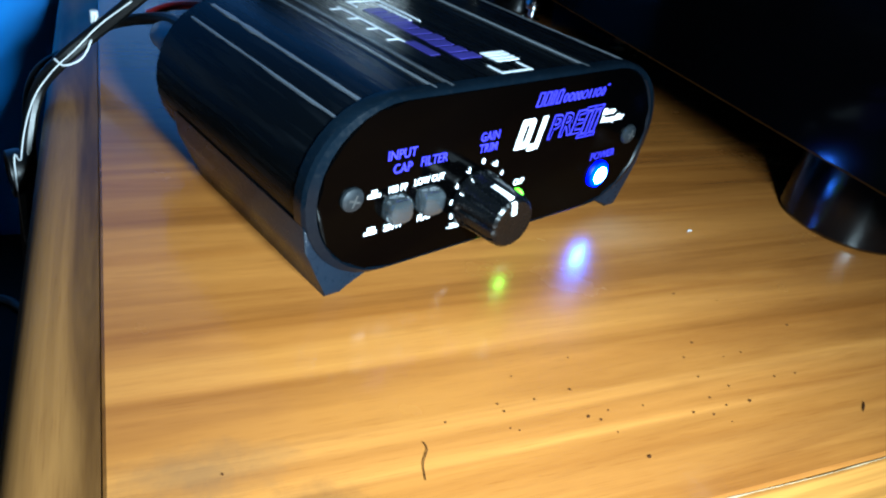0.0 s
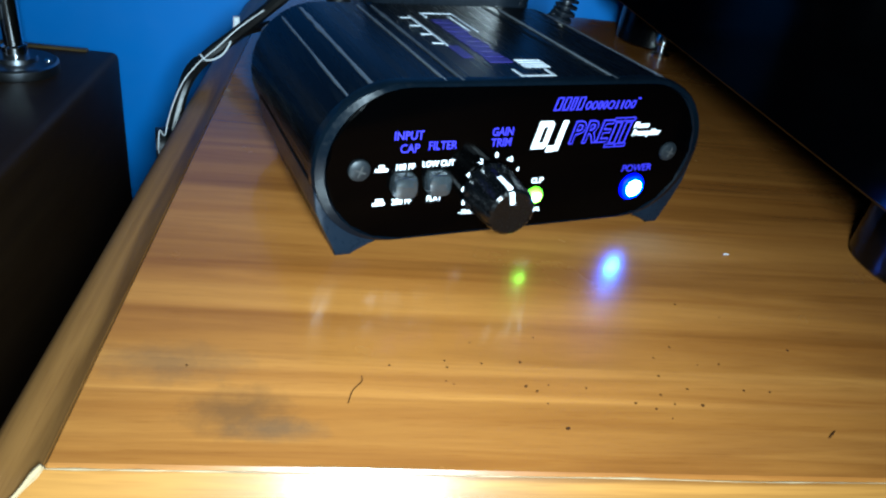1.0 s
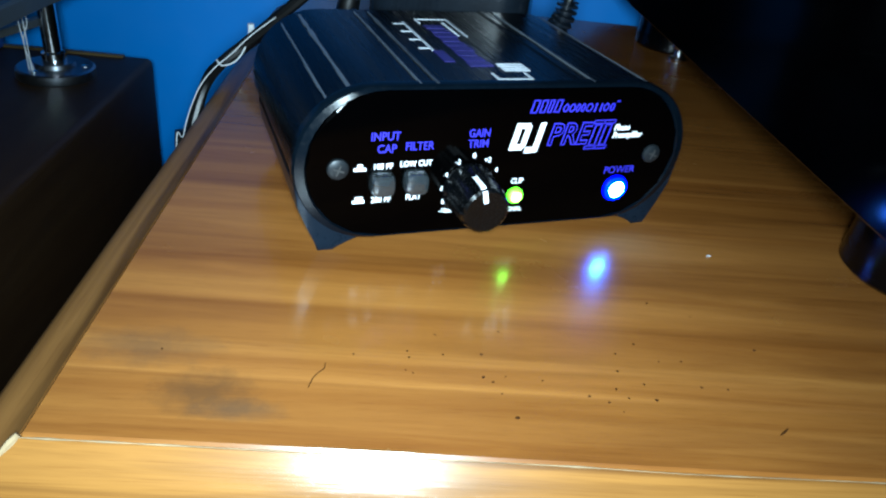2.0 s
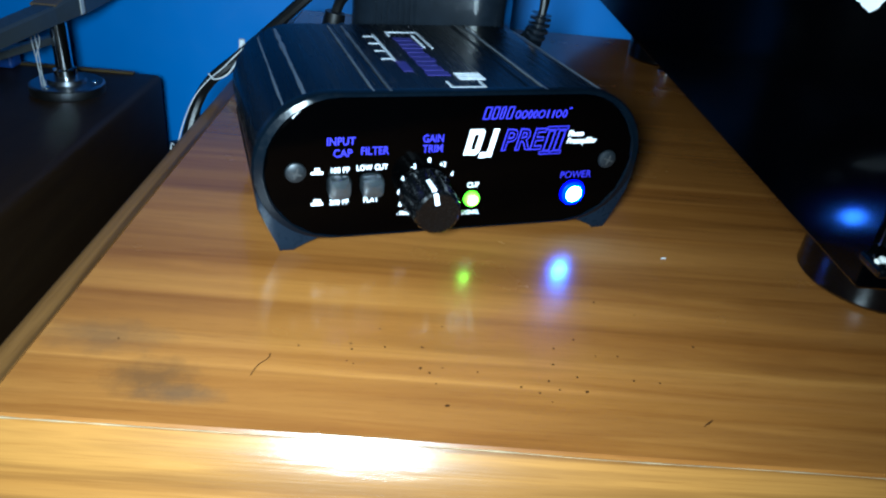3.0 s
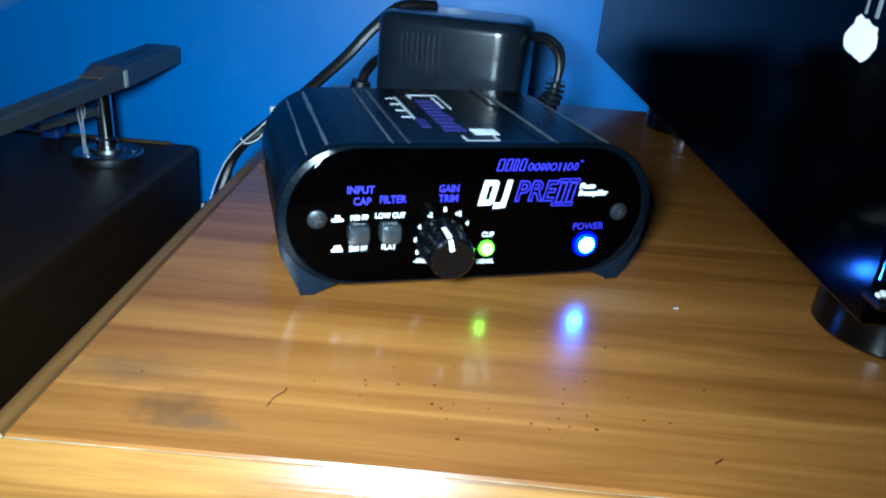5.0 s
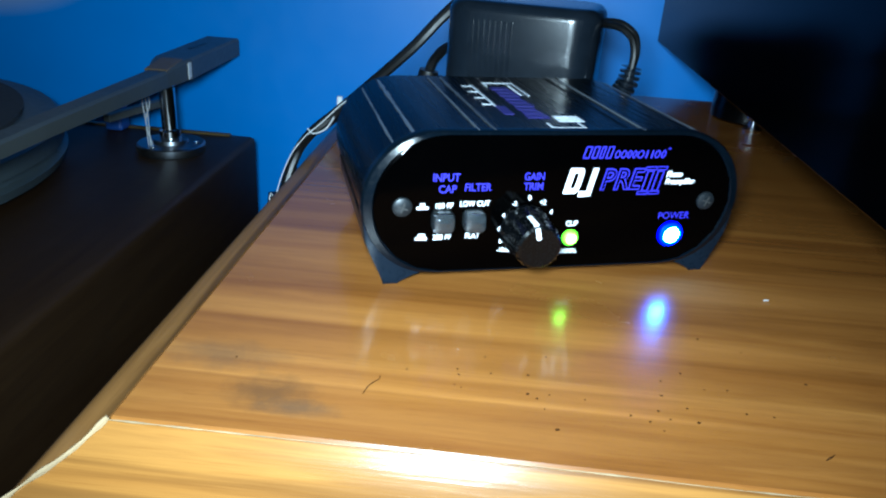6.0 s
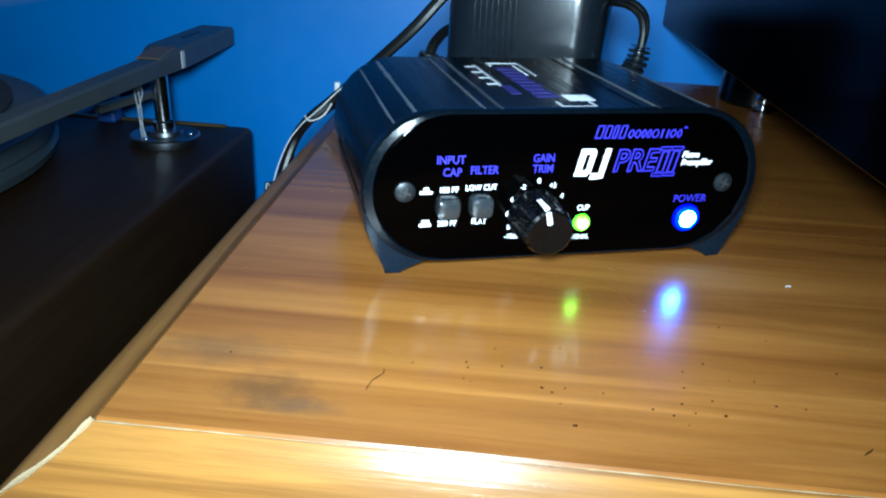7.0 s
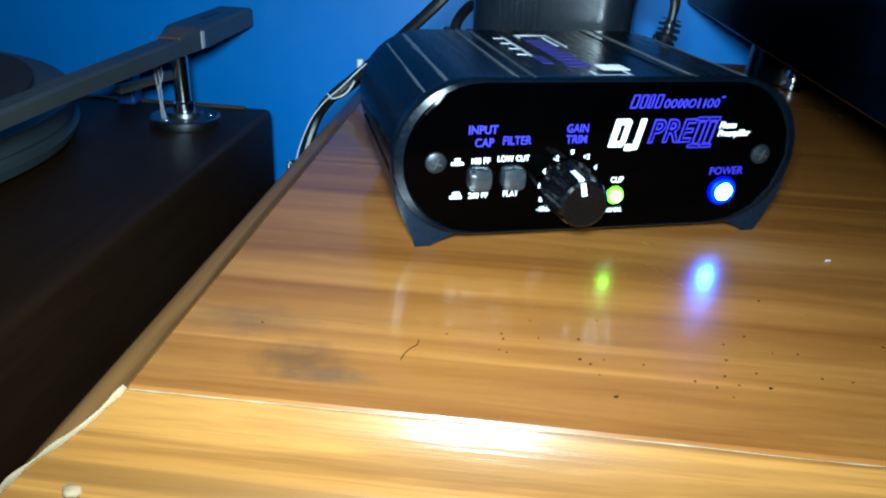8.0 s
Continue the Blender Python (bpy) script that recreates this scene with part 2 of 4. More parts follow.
M_GRILLE.node_tree.nodes["Principled BSDF"].inputs["Specular IOR Level"].default_value = 0.05
M_FOOT = surface("black_foot_plastic", (0.0006, 0.0007, 0.001), 0.2, grain=300, vary=0.2, rough_vary=0.05)
M_FOOT.node_tree.nodes["Principled BSDF"].inputs["Specular IOR Level"].default_value = 0.32
M_DUST = surface("pale_dust_crumbs", (0.42, 0.41, 0.38), 0.9, grain=1500, relief=0.6)
M_ARM = surface("grey_painted_arm", (0.045, 0.050, 0.050), 0.42, grain=300, vary=0.15)
M_ARM_TAN = surface("tan_arm_patch", (0.11, 0.075, 0.045), 0.5, grain=300, vary=0.15)
M_PLATTER = surface("cast_grey_platter", (0.050, 0.066, 0.074), 0.42, 0.2, grain=300, vary=0.15)
M_MAT = surface("black_rubber_mat", (0.025, 0.025, 0.027), 0.7, grain=400, vary=0.2)
M_BLUEPART = surface("blue_plastic", (0.01, 0.05, 0.22), 0.4, grain=500)
M_BRASS = surface("worn_brass_strip", (0.10, 0.065, 0.025), 0.45, 0.3, grain=300, vary=0.4)
M_SPECK = surface("dark_crumb", (0.045, 0.017, 0.006), 0.95, grain=2000)
M_SPECK.node_tree.nodes["Principled BSDF"].inputs["Specular IOR Level"].default_value = 0.0
M_PLAIN = surface("room_plaster", (0.25, 0.25, 0.25), 0.9, grain=40)
M_FLOOR = surface("dark_floor_tile", (0.12, 0.10, 0.09), 0.5, grain=30)


# ---- mesh helpers ----
def thing(name, label, category, m=None, group="", kind=""):
    ob = new(name)
    ob.empty_display_size = 0.02
    if m is not None:
        ob.matrix_world = m
    return tagged(ob, label, category, group, kind)


def part(name, bm, material, parent=None, label="", smooth=None):
    me = bpy.data.meshes.new(name)
    bmesh.ops.recalc_face_normals(bm, faces=bm.faces[:])
    if smooth is not None:
        for f in bm.faces:
            f.smooth = True
        for e in bm.edges:
            if len(e.link_faces) == 2 and e.calc_face_angle(0) > radians(smooth):
                e.smooth = False
    bm.to_mesh(me)
    bm.free()
    me.materials.append(material)
    ob = new(name, me)
    if parent is not None:
        ob.parent = parent
    if label:
        ob["label"] = label
    return ob


def box(x0, x1, y0, y1, z0, z1, bevel=0.0, segments=2):
    bm = bmesh.new()
    bmesh.ops.create_cube(bm, size=1.0, matrix=Matrix.Translation(((x0 + x1) / 2, (y0 + y1) / 2, (z0 + z1) / 2)) @ Matrix.Diagonal((x1 - x0, y1 - y0, z1 - z0, 1)))
    if bevel:
        bmesh.ops.bevel(bm, geom=bm.edges[:], offset=bevel, segments=segments, profile=0.5, affect="EDGES")
    return bm


def prism(points, y0, y1, bevel=0.0):
    """A closed outline in x and z, drawn out from y0 to y1."""
    bm = bmesh.new()
    near = [bm.verts.new((x, y0, z)) for x, z in points]
    far = [bm.verts.new((x, y1, z)) for x, z in points]
    n = len(points)
    caps = [bm.faces.new(near), bm.faces.new(far[::-1])]
    for i in range(n):
        bm.faces.new((near[i], far[i], far[(i + 1) % n], near[(i + 1) % n]))
    if bevel:
        bmesh.ops.bevel(bm, geom=[e for e in bm.edges if any(f in caps for f in e.link_faces)], offset=bevel, segments=2, profile=0.5, affect="EDGES")
    return bm


def lathe(profile, steps=40, m=None):
    """Radius and height pairs turned round z."""
    bm = bmesh.new()
    rings = []
    for r, z in profile:
        if r < 1e-7:
            rings.append([bm.verts.new((0, 0, z))])
        else:
            rings.append([bm.verts.new((r * math.cos(2 * math.pi * i / steps), r * math.sin(2 * math.pi * i / steps), z)) for i in range(steps)])
    for a, b in zip(rings, rings[1:]):
        for i in range(steps):
            j = (i + 1) % steps
            if len(a) == 1 and len(b) > 1:
                bm.faces.new((a[0], b[i], b[j]))
            elif len(b) == 1 and len(a) > 1:
                bm.faces.new((a[i], b[0], a[j]))
            elif len(a) > 1:
                bm.faces.new((a[i], b[i], b[j], a[j]))
    if m is not None:
        bmesh.ops.transform(bm, matrix=m, verts=bm.verts[:])
    return bm


def smoothed(points, per=10):
    """A Catmull-Rom line through the points."""
    p = [Vector(q) for q in points]
    p = [2 * p[0] - p[1]] + p + [2 * p[-1] - p[-2]]
    out = []
    for a, b, c, d in zip(p, p[1:], p[2:], p[3:]):
        for i in range(per):
            s = i / per
            out.append(0.5 * (2 * b + (c - a) * s + (2 * a - 5 * b + 4 * c - d) * s * s + (3 * b - a - 3 * c + d) * s ** 3))
    return out + [p[-2]]


def tube(points, radius, steps=10, flat=1.0, per=10):
    """A cord along the points; flat squeezes its thickness; radius may be a function of 0..1."""
    bm = bmesh.new()
    line = smoothed(points, per)
    side = None
    rings = []
    for i, p in enumerate(line):
        ahead = (line[min(i + 1, len(line) - 1)] - line[max(i - 1, 0)]).normalized()
        if side is None:
            side = ahead.orthogonal().normalized()
        side = (side - side.dot(ahead) * ahead).normalized()
        up = ahead.cross(side)
        r = radius(i / (len(line) - 1)) if callable(radius) else radius
        rings.append([bm.verts.new(p + r * (math.cos(w) * side + flat * math.sin(w) * up)) for w in (2 * math.pi * k / steps for k in range(steps))])
    for a, b in zip(rings, rings[1:]):
        for i in range(steps):
            bm.faces.new((a[i], b[i], b[(i + 1) % steps], a[(i + 1) % steps]))
    bm.faces.new(rings[0][::-1]), bm.faces.new(rings[-1])
    return bm


def stadium(half, radius, middle, n=14):
    out = []
    for k in range(n + 1):
        w = -math.pi / 2 + math.pi * k / n
        out.append((half - radius + radius * math.cos(w), middle + radius * math.sin(w)))
    for k in range(n + 1):
        w = math.pi / 2 + math.pi * k / n
        out.append((-half + radius + radius * math.cos(w), middle + radius * math.sin(w)))
    return out


def merged(*bms):
    out = bmesh.new()
    for b in bms:
        me = bpy.data.meshes.new("piece")
        b.to_mesh(me)
        out.from_mesh(me)
        bpy.data.meshes.remove(me)
        b.free()
    return out


def lettering(words, size, place, material, parent, shear=0.0, wide=1.0, turn=None, align="CENTER", heavy=0.0):
    """Words in the built-in font, upright on the front panel at (x, z), or turned."""
    cu = bpy.data.curves.new("legend", "FONT")
    cu.body, cu.size, cu.align_x, cu.align_y, cu.shear, cu.extrude, cu.offset = words, size, align, "CENTER", shear, 0.00008, heavy
    cu.resolution_u = 3
    ob = bpy.data.objects.new("legend", cu)
    scene.collection.objects.link(ob)
    bpy.context.view_layer.update()
    me = bpy.data.meshes.new_from_object(ob.evaluated_get(bpy.context.evaluated_depsgraph_get()))
    bpy.data.objects.remove(ob)
    bpy.data.curves.remove(cu)
    me.transform(Matrix.Diagonal((wide, 1, 1, 1)))
    me.transform(turn if turn is not None else pose(place[0], -0.00025, place[1], 90, 0, 0))
    me.materials.clear()
    me.materials.append(material)
    ob = new("legend", me)
    ob.parent = parent
    return ob


# ---- the setting: table frame, origin at the corner of the top's flat field ----
TURN_TABLE = -18.0
TABLE = pose(-0.113, -0.051, 0, 0, 0, TURN_TABLE)


def at(a, b, z=0.0):
    return TABLE @ Vector((a, b, z))


WALL_B, FLOOR_Z = 0.402, -0.74
def slab(name, x0, x1, y0, y1, z0, z1, material, label, category):
    ob = part(name, box(x0, x1, y0, y1, z0, z1), material)
    ob.matrix_world = TABLE
    return tagged(ob, label, category, kind="structure")


# soft-edged pale patch in the wall colour above the turntable
def pale_patch(m, x, y, z, wide, tall):
    t, b = m.node_tree, m.node_tree.nodes["Principled BSDF"]
    c, mp, far = t.nodes.new("ShaderNodeTexCoord"), t.nodes.new("ShaderNodeMapping"), t.nodes.new("ShaderNodeVectorMath")
    mp.vector_type, far.operation = "TEXTURE", "LENGTH"
    mp.inputs["Location"].default_value, mp.inputs["Scale"].default_value = (x, y, z), (wide, 1.0, tall)
    link(t, c.outputs["Object"], mp.inputs["Vector"])
    link(t, mp.outputs["Vector"], far.inputs[0])
    old = b.inputs["Base Color"].links[0].from_socket
    link(t, mixed(t, ramp(t, far.outputs["Value"], [(0.3, (0.9, 0.9, 0.9)), (0.95, (0, 0, 0))]), old, (0.66, 0.62, 0.60)), b.inputs["Base Color"])


pale_patch(M_WALL, -0.300, WALL_B, 0.062, 0.110, 0.055)
slab("wall_north", -1.6, 1.9, WALL_B, WALL_B + 0.1, FLOOR_Z, 1.7, M_WALL, "blue painted wall behind the table", "wall")
slab("wall_south", -1.6, 1.9, -2.5, -2.4, FLOOR_Z, 1.7, M_PLAIN, "plain plaster wall of the dark room", "wall")
slab("wall_west", -1.7, -1.6, -2.4, WALL_B, FLOOR_Z, 1.7, M_WALL, "blue painted side wall", "wall")
slab("wall_east", 1.9, 2.0, -2.4, WALL_B, FLOOR_Z, 1.7, M_PLAIN, "plain plaster side wall", "wall")
slab("floor", -1.7, 2.0, -2.5, WALL_B + 0.1, FLOOR_Z - 0.1, FLOOR_Z, M_FLOOR, "dark tiled floor", "floor")
slab("ceiling", -1.7, 2.0, -2.5, WALL_B + 0.1, 1.7, 1.8, M_PLAIN, "plain plaster ceiling", "ceiling")

# ---- the wooden table ----
TOP_W, TOP_D = 0.80, 0.362


def build_table():
    root = thing("wooden_table", "varnished golden brown wooden table with worn rounded edges", "table", TABLE)
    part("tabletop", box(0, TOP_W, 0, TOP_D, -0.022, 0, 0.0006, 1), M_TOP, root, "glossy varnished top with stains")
    # rounded front and left mouldings, mitred at the corner
    prof = [(0.0, -0.0006), (0.0022, -0.0028), (0.0046, -0.0050), (0.0075, -0.0069), (0.0105, -0.0085), (0.0135, -0.0104), (0.0160, -0.0128), (0.0178, -0.0160), (0.0187, -0.0200), (0.0190, -0.0260), (0.0190, -0.0400), (0.0, -0.042)]
    for name, material, sides in (("front_moulding", M_EDGE, 0), ("side_moulding", M_SIDE, 1)):
        bm = bmesh.new()
        ends = []
        for far in (0, 1):
            ring = []
            for out, z in prof:
                if sides == 0:
                    ring.append(bm.verts.new((-out if not far else TOP_W, -out - 0.0003, z)))
                else:
                    ring.append(bm.verts.new((-out - 0.0003, -out if not far else TOP_D, z)))
            ends.append(ring)
        n = len(prof)
        for i in range(n):
            bm.faces.new((ends[0][i], ends[1][i], ends[1][(i + 1) % n], ends[0][(i + 1) % n]))
        bm.faces.new(ends[0]), bm.faces.new(ends[1][::-1])
        part(name, bm, material, root, "rounded glossy wooden lip" if sides == 0 else "dull worn wooden lip", 40)
    # chipped bare wood along the mitre and the front seam
    rng = random.Random(5)
    line = [(-o, -o, z + 0.0006) for o, z in prof[:10]]
    part("chipped_mitre", tube(line, lambda s: 0.0005 + 0.0006 * noise.noise((s * 9, 0, 3)), 6), M_RAW, root, "pale bare wood at the chipped corner joint")
    seam = [(0.02 * k, -0.0004 + rng.uniform(-0.0002, 0.0002), -0.0004) for k in range(40)]
    part("seam_line", tube(seam, lambda s: 0.00006 + 0.00034 * abs(noise.noise((s * 75, 1, 0))), 6, per=4), M_RAW, root, "pale worn seam along the front lip")
    # pale lumps that stand in for small glints on the lip near the corner
    for x, y, z, size in ((-0.0036, -0.0150, -0.0116, 0.0017), (-0.0098, -0.0186, -0.0180, 0.0020), (0.0012, -0.0182, -0.0160, 0.0011)):
        glint_spot = bmesh.new()
        bmesh.ops.create_icosphere(glint_spot, subdivisions=2, radius=size)
        for v in glint_spot.verts:
            v.co *= 1 + 0.35 * noise.noise(v.co * 900 + Vector((x * 300, 0, 0)))
            v.co = Vector((v.co.x * 1.1, v.co.y * 0.9, v.co.z * 0.6)) + Vector((x, y, z))
        part("glint_spot", glint_spot, M_RAW, root, "pale spot set on the lip for a glint", 60)
    part("body", box(0.02, TOP_W - 0.02, 0.02, TOP_D - 0.01, FLOOR_Z + 0.06, -0.0222, 0.002), M_BODYWOOD, root, "brown wooden cabinet body")
    for x in (0.04, TOP_W - 0.08):
        for y in (0.04, TOP_D - 0.08):
            part("leg", box(x, x + 0.04, y, y + 0.04, FLOOR_Z, FLOOR_Z + 0.0598, 0.002), M_BODYWOOD, root)
    return root


build_table()


# ---- the phono preamplifier on the table ----
FACE_HALF, FACE_R, MID = 0.0534, 0.0196, 0.0235
DEPTH = 0.074


def build_preamp():
    root = thing("phono_preamp", "small black phono preamplifier box with lit blue and green lamps", "preamplifier")
    # aluminium shell: a stadium with a grooved top
    half, r = 0.0562, 0.0203
    top = MID + r
    outline = []
    for k in range(17):
        w = -math.pi / 2 + math.pi * k / 16
        outline.append((half - r + r * math.cos(w), MID + r * math.sin(w)))
    for x in (0.0252, 0.0207):
        outline += [(x, top), (x - 0.0004, top + 0.00035), (x - 0.0014, top + 0.00035), (x - 0.0018, top)]
    for x in (-0.0189, -0.0234):
        outline += [(x, top), (x - 0.0004, top + 0.00035), (x - 0.0014, top + 0.00035), (x - 0.0018, top)]
    for k in range(17):
        w = math.pi / 2 + math.pi * k / 16
        outline.append((-half + r + r * math.cos(w), MID + r * math.sin(w)))
    clean = [outline[0]]
    for p in outline[1:]:
        if abs(p[0] - clean[-1][0]) + abs(p[1] - clean[-1][1]) > 1e-5:
            clean.append(p)
    part("shell", prism(clean, 0.0012, DEPTH), M_SHELL, root, "dusty black aluminium shell with long grooves", 25)
    for x, wide in ((-0.0424, 0.0009), (-0.0478, 0.0005), (-0.0251, 0.0004), (-0.0206, 0.0005), (0.0235, 0.0004), (0.0420, 0.0006)):
        strip = bmesh.new()
        over = top + 0.00042 if abs(x) < half - r else MID + math.sqrt(r * r - (abs(x) - half + r) ** 2) + 0.00012
        rows = []
        for k in range(20):
            w = wide * (0.4 + 0.9 * abs(noise.noise((x * 900, k * 0.9, 0))))
            rows.append((strip.verts.new((x - w, 0.002 + 0.0036 * k, over)), strip.verts.new((x + w, 0.002 + 0.0036 * k, over))))
        for (p, q), (r1, s1) in zip(rows, rows[1:]):
            strip.faces.new((p, q, s1, r1))
        deep = bmesh.ops.extrude_face_region(strip, geom=strip.faces[:])
        bmesh.ops.translate(strip, vec=(0, 0, -0.0006), verts=[v for v in deep["geom"] if isinstance(v, bmesh.types.BMVert)])
        part("rubbed_edge", strip, M_WORN, root, "rubbed pale edge of a groove")
    # moulded rim round the panel, and the feet that run along the underside
    outer, inner = stadium(0.0566, 0.0207, MID, 18), stadium(FACE_HALF, FACE_R, MID, 18)
    bm = bmesh.new()
    loops = [[bm.verts.new((x, y, z)) for x, z in line] for line, y in ((outer, 0.004), (outer, 0.0012), (stadium(0.0560, 0.0203, MID, 18), 0.0003), (stadium(0.0538, 0.0199, MID, 18), -0.0002), (inner, 0.0004), (inner, 0.004))]
    for a, b in zip(loops, loops[1:] + loops[:1]):
        for i in range(len(a)):
            j = (i + 1) % len(a)
            bm.faces.new((a[i], b[i], b[j], a[j]))
    part("rim", bm, M_RIM, root, "grey-black moulded rim", 30)
    for s in (-1, 1):
        foot = [(0.0561, 0.0190), (0.0553, 0.0130), (0.0527, 0.0070), (0.0505, 0.0022), (0.0499, 0.0), (0.0458, 0.0), (0.0446, 0.0016), (0.0420, 0.0029), (0.0380, 0.0036), (0.0390, 0.0046), (0.0440, 0.0070), (0.0505, 0.0130)]
        part("foot", prism([(s * x, z) for x, z in foot], 0.0006, 0.064, 0.0004), M_FOOTRAIL, root, "flared plastic foot rail", 35)
    face = part("front_panel", prism(inner, 0.0, 0.0030, 0.0007), M_FACE, root, "glossy black panel with violet and white print")
    part("back_panel", prism(stadium(0.0552, 0.0198, MID, 18), DEPTH, DEPTH + 0.002), M_FACE, root)
    for s in (-1, 1):
        screw = part("screw", lathe([(0.0, -0.0002), (0.0027, -0.0002), (0.0028, 0.0002), (0.0026, 0.0007), (0.0017, 0.0011), (0.0, 0.0012)], 28, pose(s * 0.0455, 0, MID, 90, 0, 0)), M_STEEL, root, "dull steel cross-head screw", 40)
        cross = merged(box(-0.0015, 0.0015, -0.00022, 0.00022, 0.0009, 0.00135), box(-0.00022, 0.00022, -0.0015, 0.0015, 0.0009, 0.00134))
        bmesh.ops.transform(cross, matrix=pose(s * 0.0455, 0, MID, 90, 20, 0), verts=cross.verts[:])
        part("cross_slot", cross, M_DARK, screw)
    for x in (-0.0342, -0.0253):
        b = bmesh.new()
        size = 0.0031
        loops = []
        for grow, y in ((1.0, 0.001), (1.0, -0.0024), (0.88, -0.0033), (0.50, -0.0038)):
            ring = []
            for k in range(24):
                w = 2 * math.pi * k / 24 + math.pi / 24
                rr = size * grow / max(abs(math.cos(w)) ** 4 + abs(math.sin(w)) ** 4, 0.2) ** 0.25
                ring.append(b.verts.new((x + rr * math.cos(w), y, 0.0193 + rr * math.sin(w))))
            loops.append(ring)
        for p, q in zip(loops, loops[1:]):
            for i in range(24):
                b.faces.new((p[i], q[i], q[(i + 1) % 24], p[(i + 1) % 24]))
        b.faces.new(loops[-1]), b.faces.new(loops[0][::-1])
        part("push_button", b, M_BUTTON, root, "smoky grey push button", 35)
    # fluted knob with a white pointer
    kx, kz, kr, kl = -0.0101, 0.0160, 0.0066, 0.0136
    b = bmesh.new()
    loops = []
    steps = 96
    for rad, y, flute in ((0.0074, -0.0004, 0), (0.0074, -0.0016, 0), (0.0071, -0.0022, 1), (kr, -kl + 0.0022, 1), (kr - 0.0004, -kl + 0.0006, 0.3), (kr - 0.0011, -kl, 0), (0.0030, -kl + 0.0002, 0)):
        ring = []
        for k in range(steps):
            w = 2 * math.pi * k / steps
            cut = 0.0006 * flute * (1 if (k % 8) in (0, 1) else 0)
            ring.append(b.verts.new((kx + (rad - cut) * math.cos(w), y, kz + (rad - cut) * math.sin(w))))
        loops.append(ring)
    for p, q in zip(loops, loops[1:]):
        for i in range(steps):
            b.faces.new((p[i], q[i], q[(i + 1) % steps], p[(i + 1) % steps]))
    b.faces.new(loops[-1]), b.faces.new(loops[0][::-1])
    knob = part("gain_knob", b, M_KNOB, root, "fluted black knob with a white pointer", 35)
    bar = merged(box(-0.00062, 0.00062, -kl + 0.0008, -0.0028, kr - 0.0006, kr + 0.00025), box(-0.00062, 0.00062, -kl - 0.00022, -kl + 0.0006, 0.0026, kr - 0.0007), )
    bmesh.ops.transform(bar, matrix=pose(kx, 0, kz, 0, -13, 0), verts=bar.verts[:])
    part("pointer", bar, M_WHITE, knob, "white painted pointer line")
    for name, x, z, lens, core, rad, tag in (("power_lamp", 0.0360, 0.0132, M_BLUE_LED, M_BLUE_CORE, 0.0040, "lit blue lamp"), ("signal_lamp", 0.0041, 0.0130, M_GREEN_LED, M_GREEN_CORE, 0.0024, "lit green lamp")):
        lamp = part(name, lathe([(rad, -0.001), (rad, 0.0004), (rad * 0.90, 0.0010)], 40, pose(x, 0, z, 90, 0, 0)), lens, root, tag, 60)
        part("lens_shoulder", lathe([(rad * 0.90, 0.0010), (rad * 0.76, 0.0013), (rad * 0.62, 0.0015)], 40, pose(x, 0, z, 90, 0, 0)), M_BLUE_RING if lens is M_BLUE_LED else M_GREEN_RING, lamp, "", 60)
        part("lens_core", lathe([(rad * 0.62, 0.0015), (rad * 0.35, 0.0017), (0.0, 0.0018)], 40, pose(x, 0, z, 90, 0, 0)), core, lamp, "", 60)
    # legends
    for words, size, x, z, mat, wide in (("INPUT", 0.0031, -0.0338, 0.0316, M_VIOLET, 0.86), ("CAP", 0.0031, -0.0333, 0.0283, M_VIOLET, 0.86), ("FILTER", 0.0031, -0.0248, 0.0287, M_VIOLET, 0.84),
                                         ("GAIN", 0.0031, -0.0088, 0.0316, M_VIOLET, 0.80), ("TRIM", 0.0031, -0.0088, 0.0287, M_VIOLET, 0.84), ("POWER", 0.0031, 0.0361, 0.0189, M_VIOLET, 0.95),
                                         ("100 PF", 0.0022, -0.0340, 0.0236, M_WHITE, 0.86), ("200 PF", 0.0022, -0.0340, 0.0143, M_WHITE, 0.86), ("LOW CUT", 0.0022, -0.0253, 0.0240, M_WHITE, 0.84), ("FLAT", 0.0022, -0.0253, 0.0145, M_WHITE, 0.86),
                                         ("CLIP", 0.0022, 0.0041, 0.0173, M_WHITE, 0.86), ("SIGNAL", 0.0019, 0.0041, 0.0087, M_WHITE, 0.86), ("0", 0.0020, -0.0095, 0.0254, M_WHITE, 1), ("+2", 0.0020, -0.0055, 0.0240, M_WHITE, 0.9),
                                         ("4", 0.0020, -0.0026, 0.0210, M_WHITE, 0.9), ("-2", 0.0020, -0.0138, 0.0238, M_WHITE, 0.9), ("4", 0.0020, -0.0167, 0.0203, M_WHITE, 0.9), ("6", 0.0020, -0.0176, 0.0164, M_WHITE, 0.9), ("8", 0.0020, -0.0169, 0.0125, M_WHITE, 0.9), ("-10dB", 0.0020, -0.0158, 0.0098, M_WHITE, 0.85)):
        lettering(words, size, (x, z), mat, face, wide=wide, heavy=0.0 if words == "POWER" else 0.00003)
    for words, z in (("Phono", 0.0318), ("Preamplifier", 0.0296)):
        lettering(words, 0.0024, (0.0312, z), M_WHITE, face, shear=0.25, wide=0.80, align="LEFT", heavy=0.00008)
    # little button-position symbols
    for z, up in ((0.0236, 0), (0.0146, 1)):
        s = merged(box(-0.0415, -0.0383, -0.00016, 0.0002, z - 0.0010, z - 0.0002), box(-0.0406 - 0.0002 * up, -0.0392 + 0.0004 * up, -0.00016, 0.0002, z - 0.0002, z + 0.0008))
        part("button_symbol", s, M_WHITE, face)

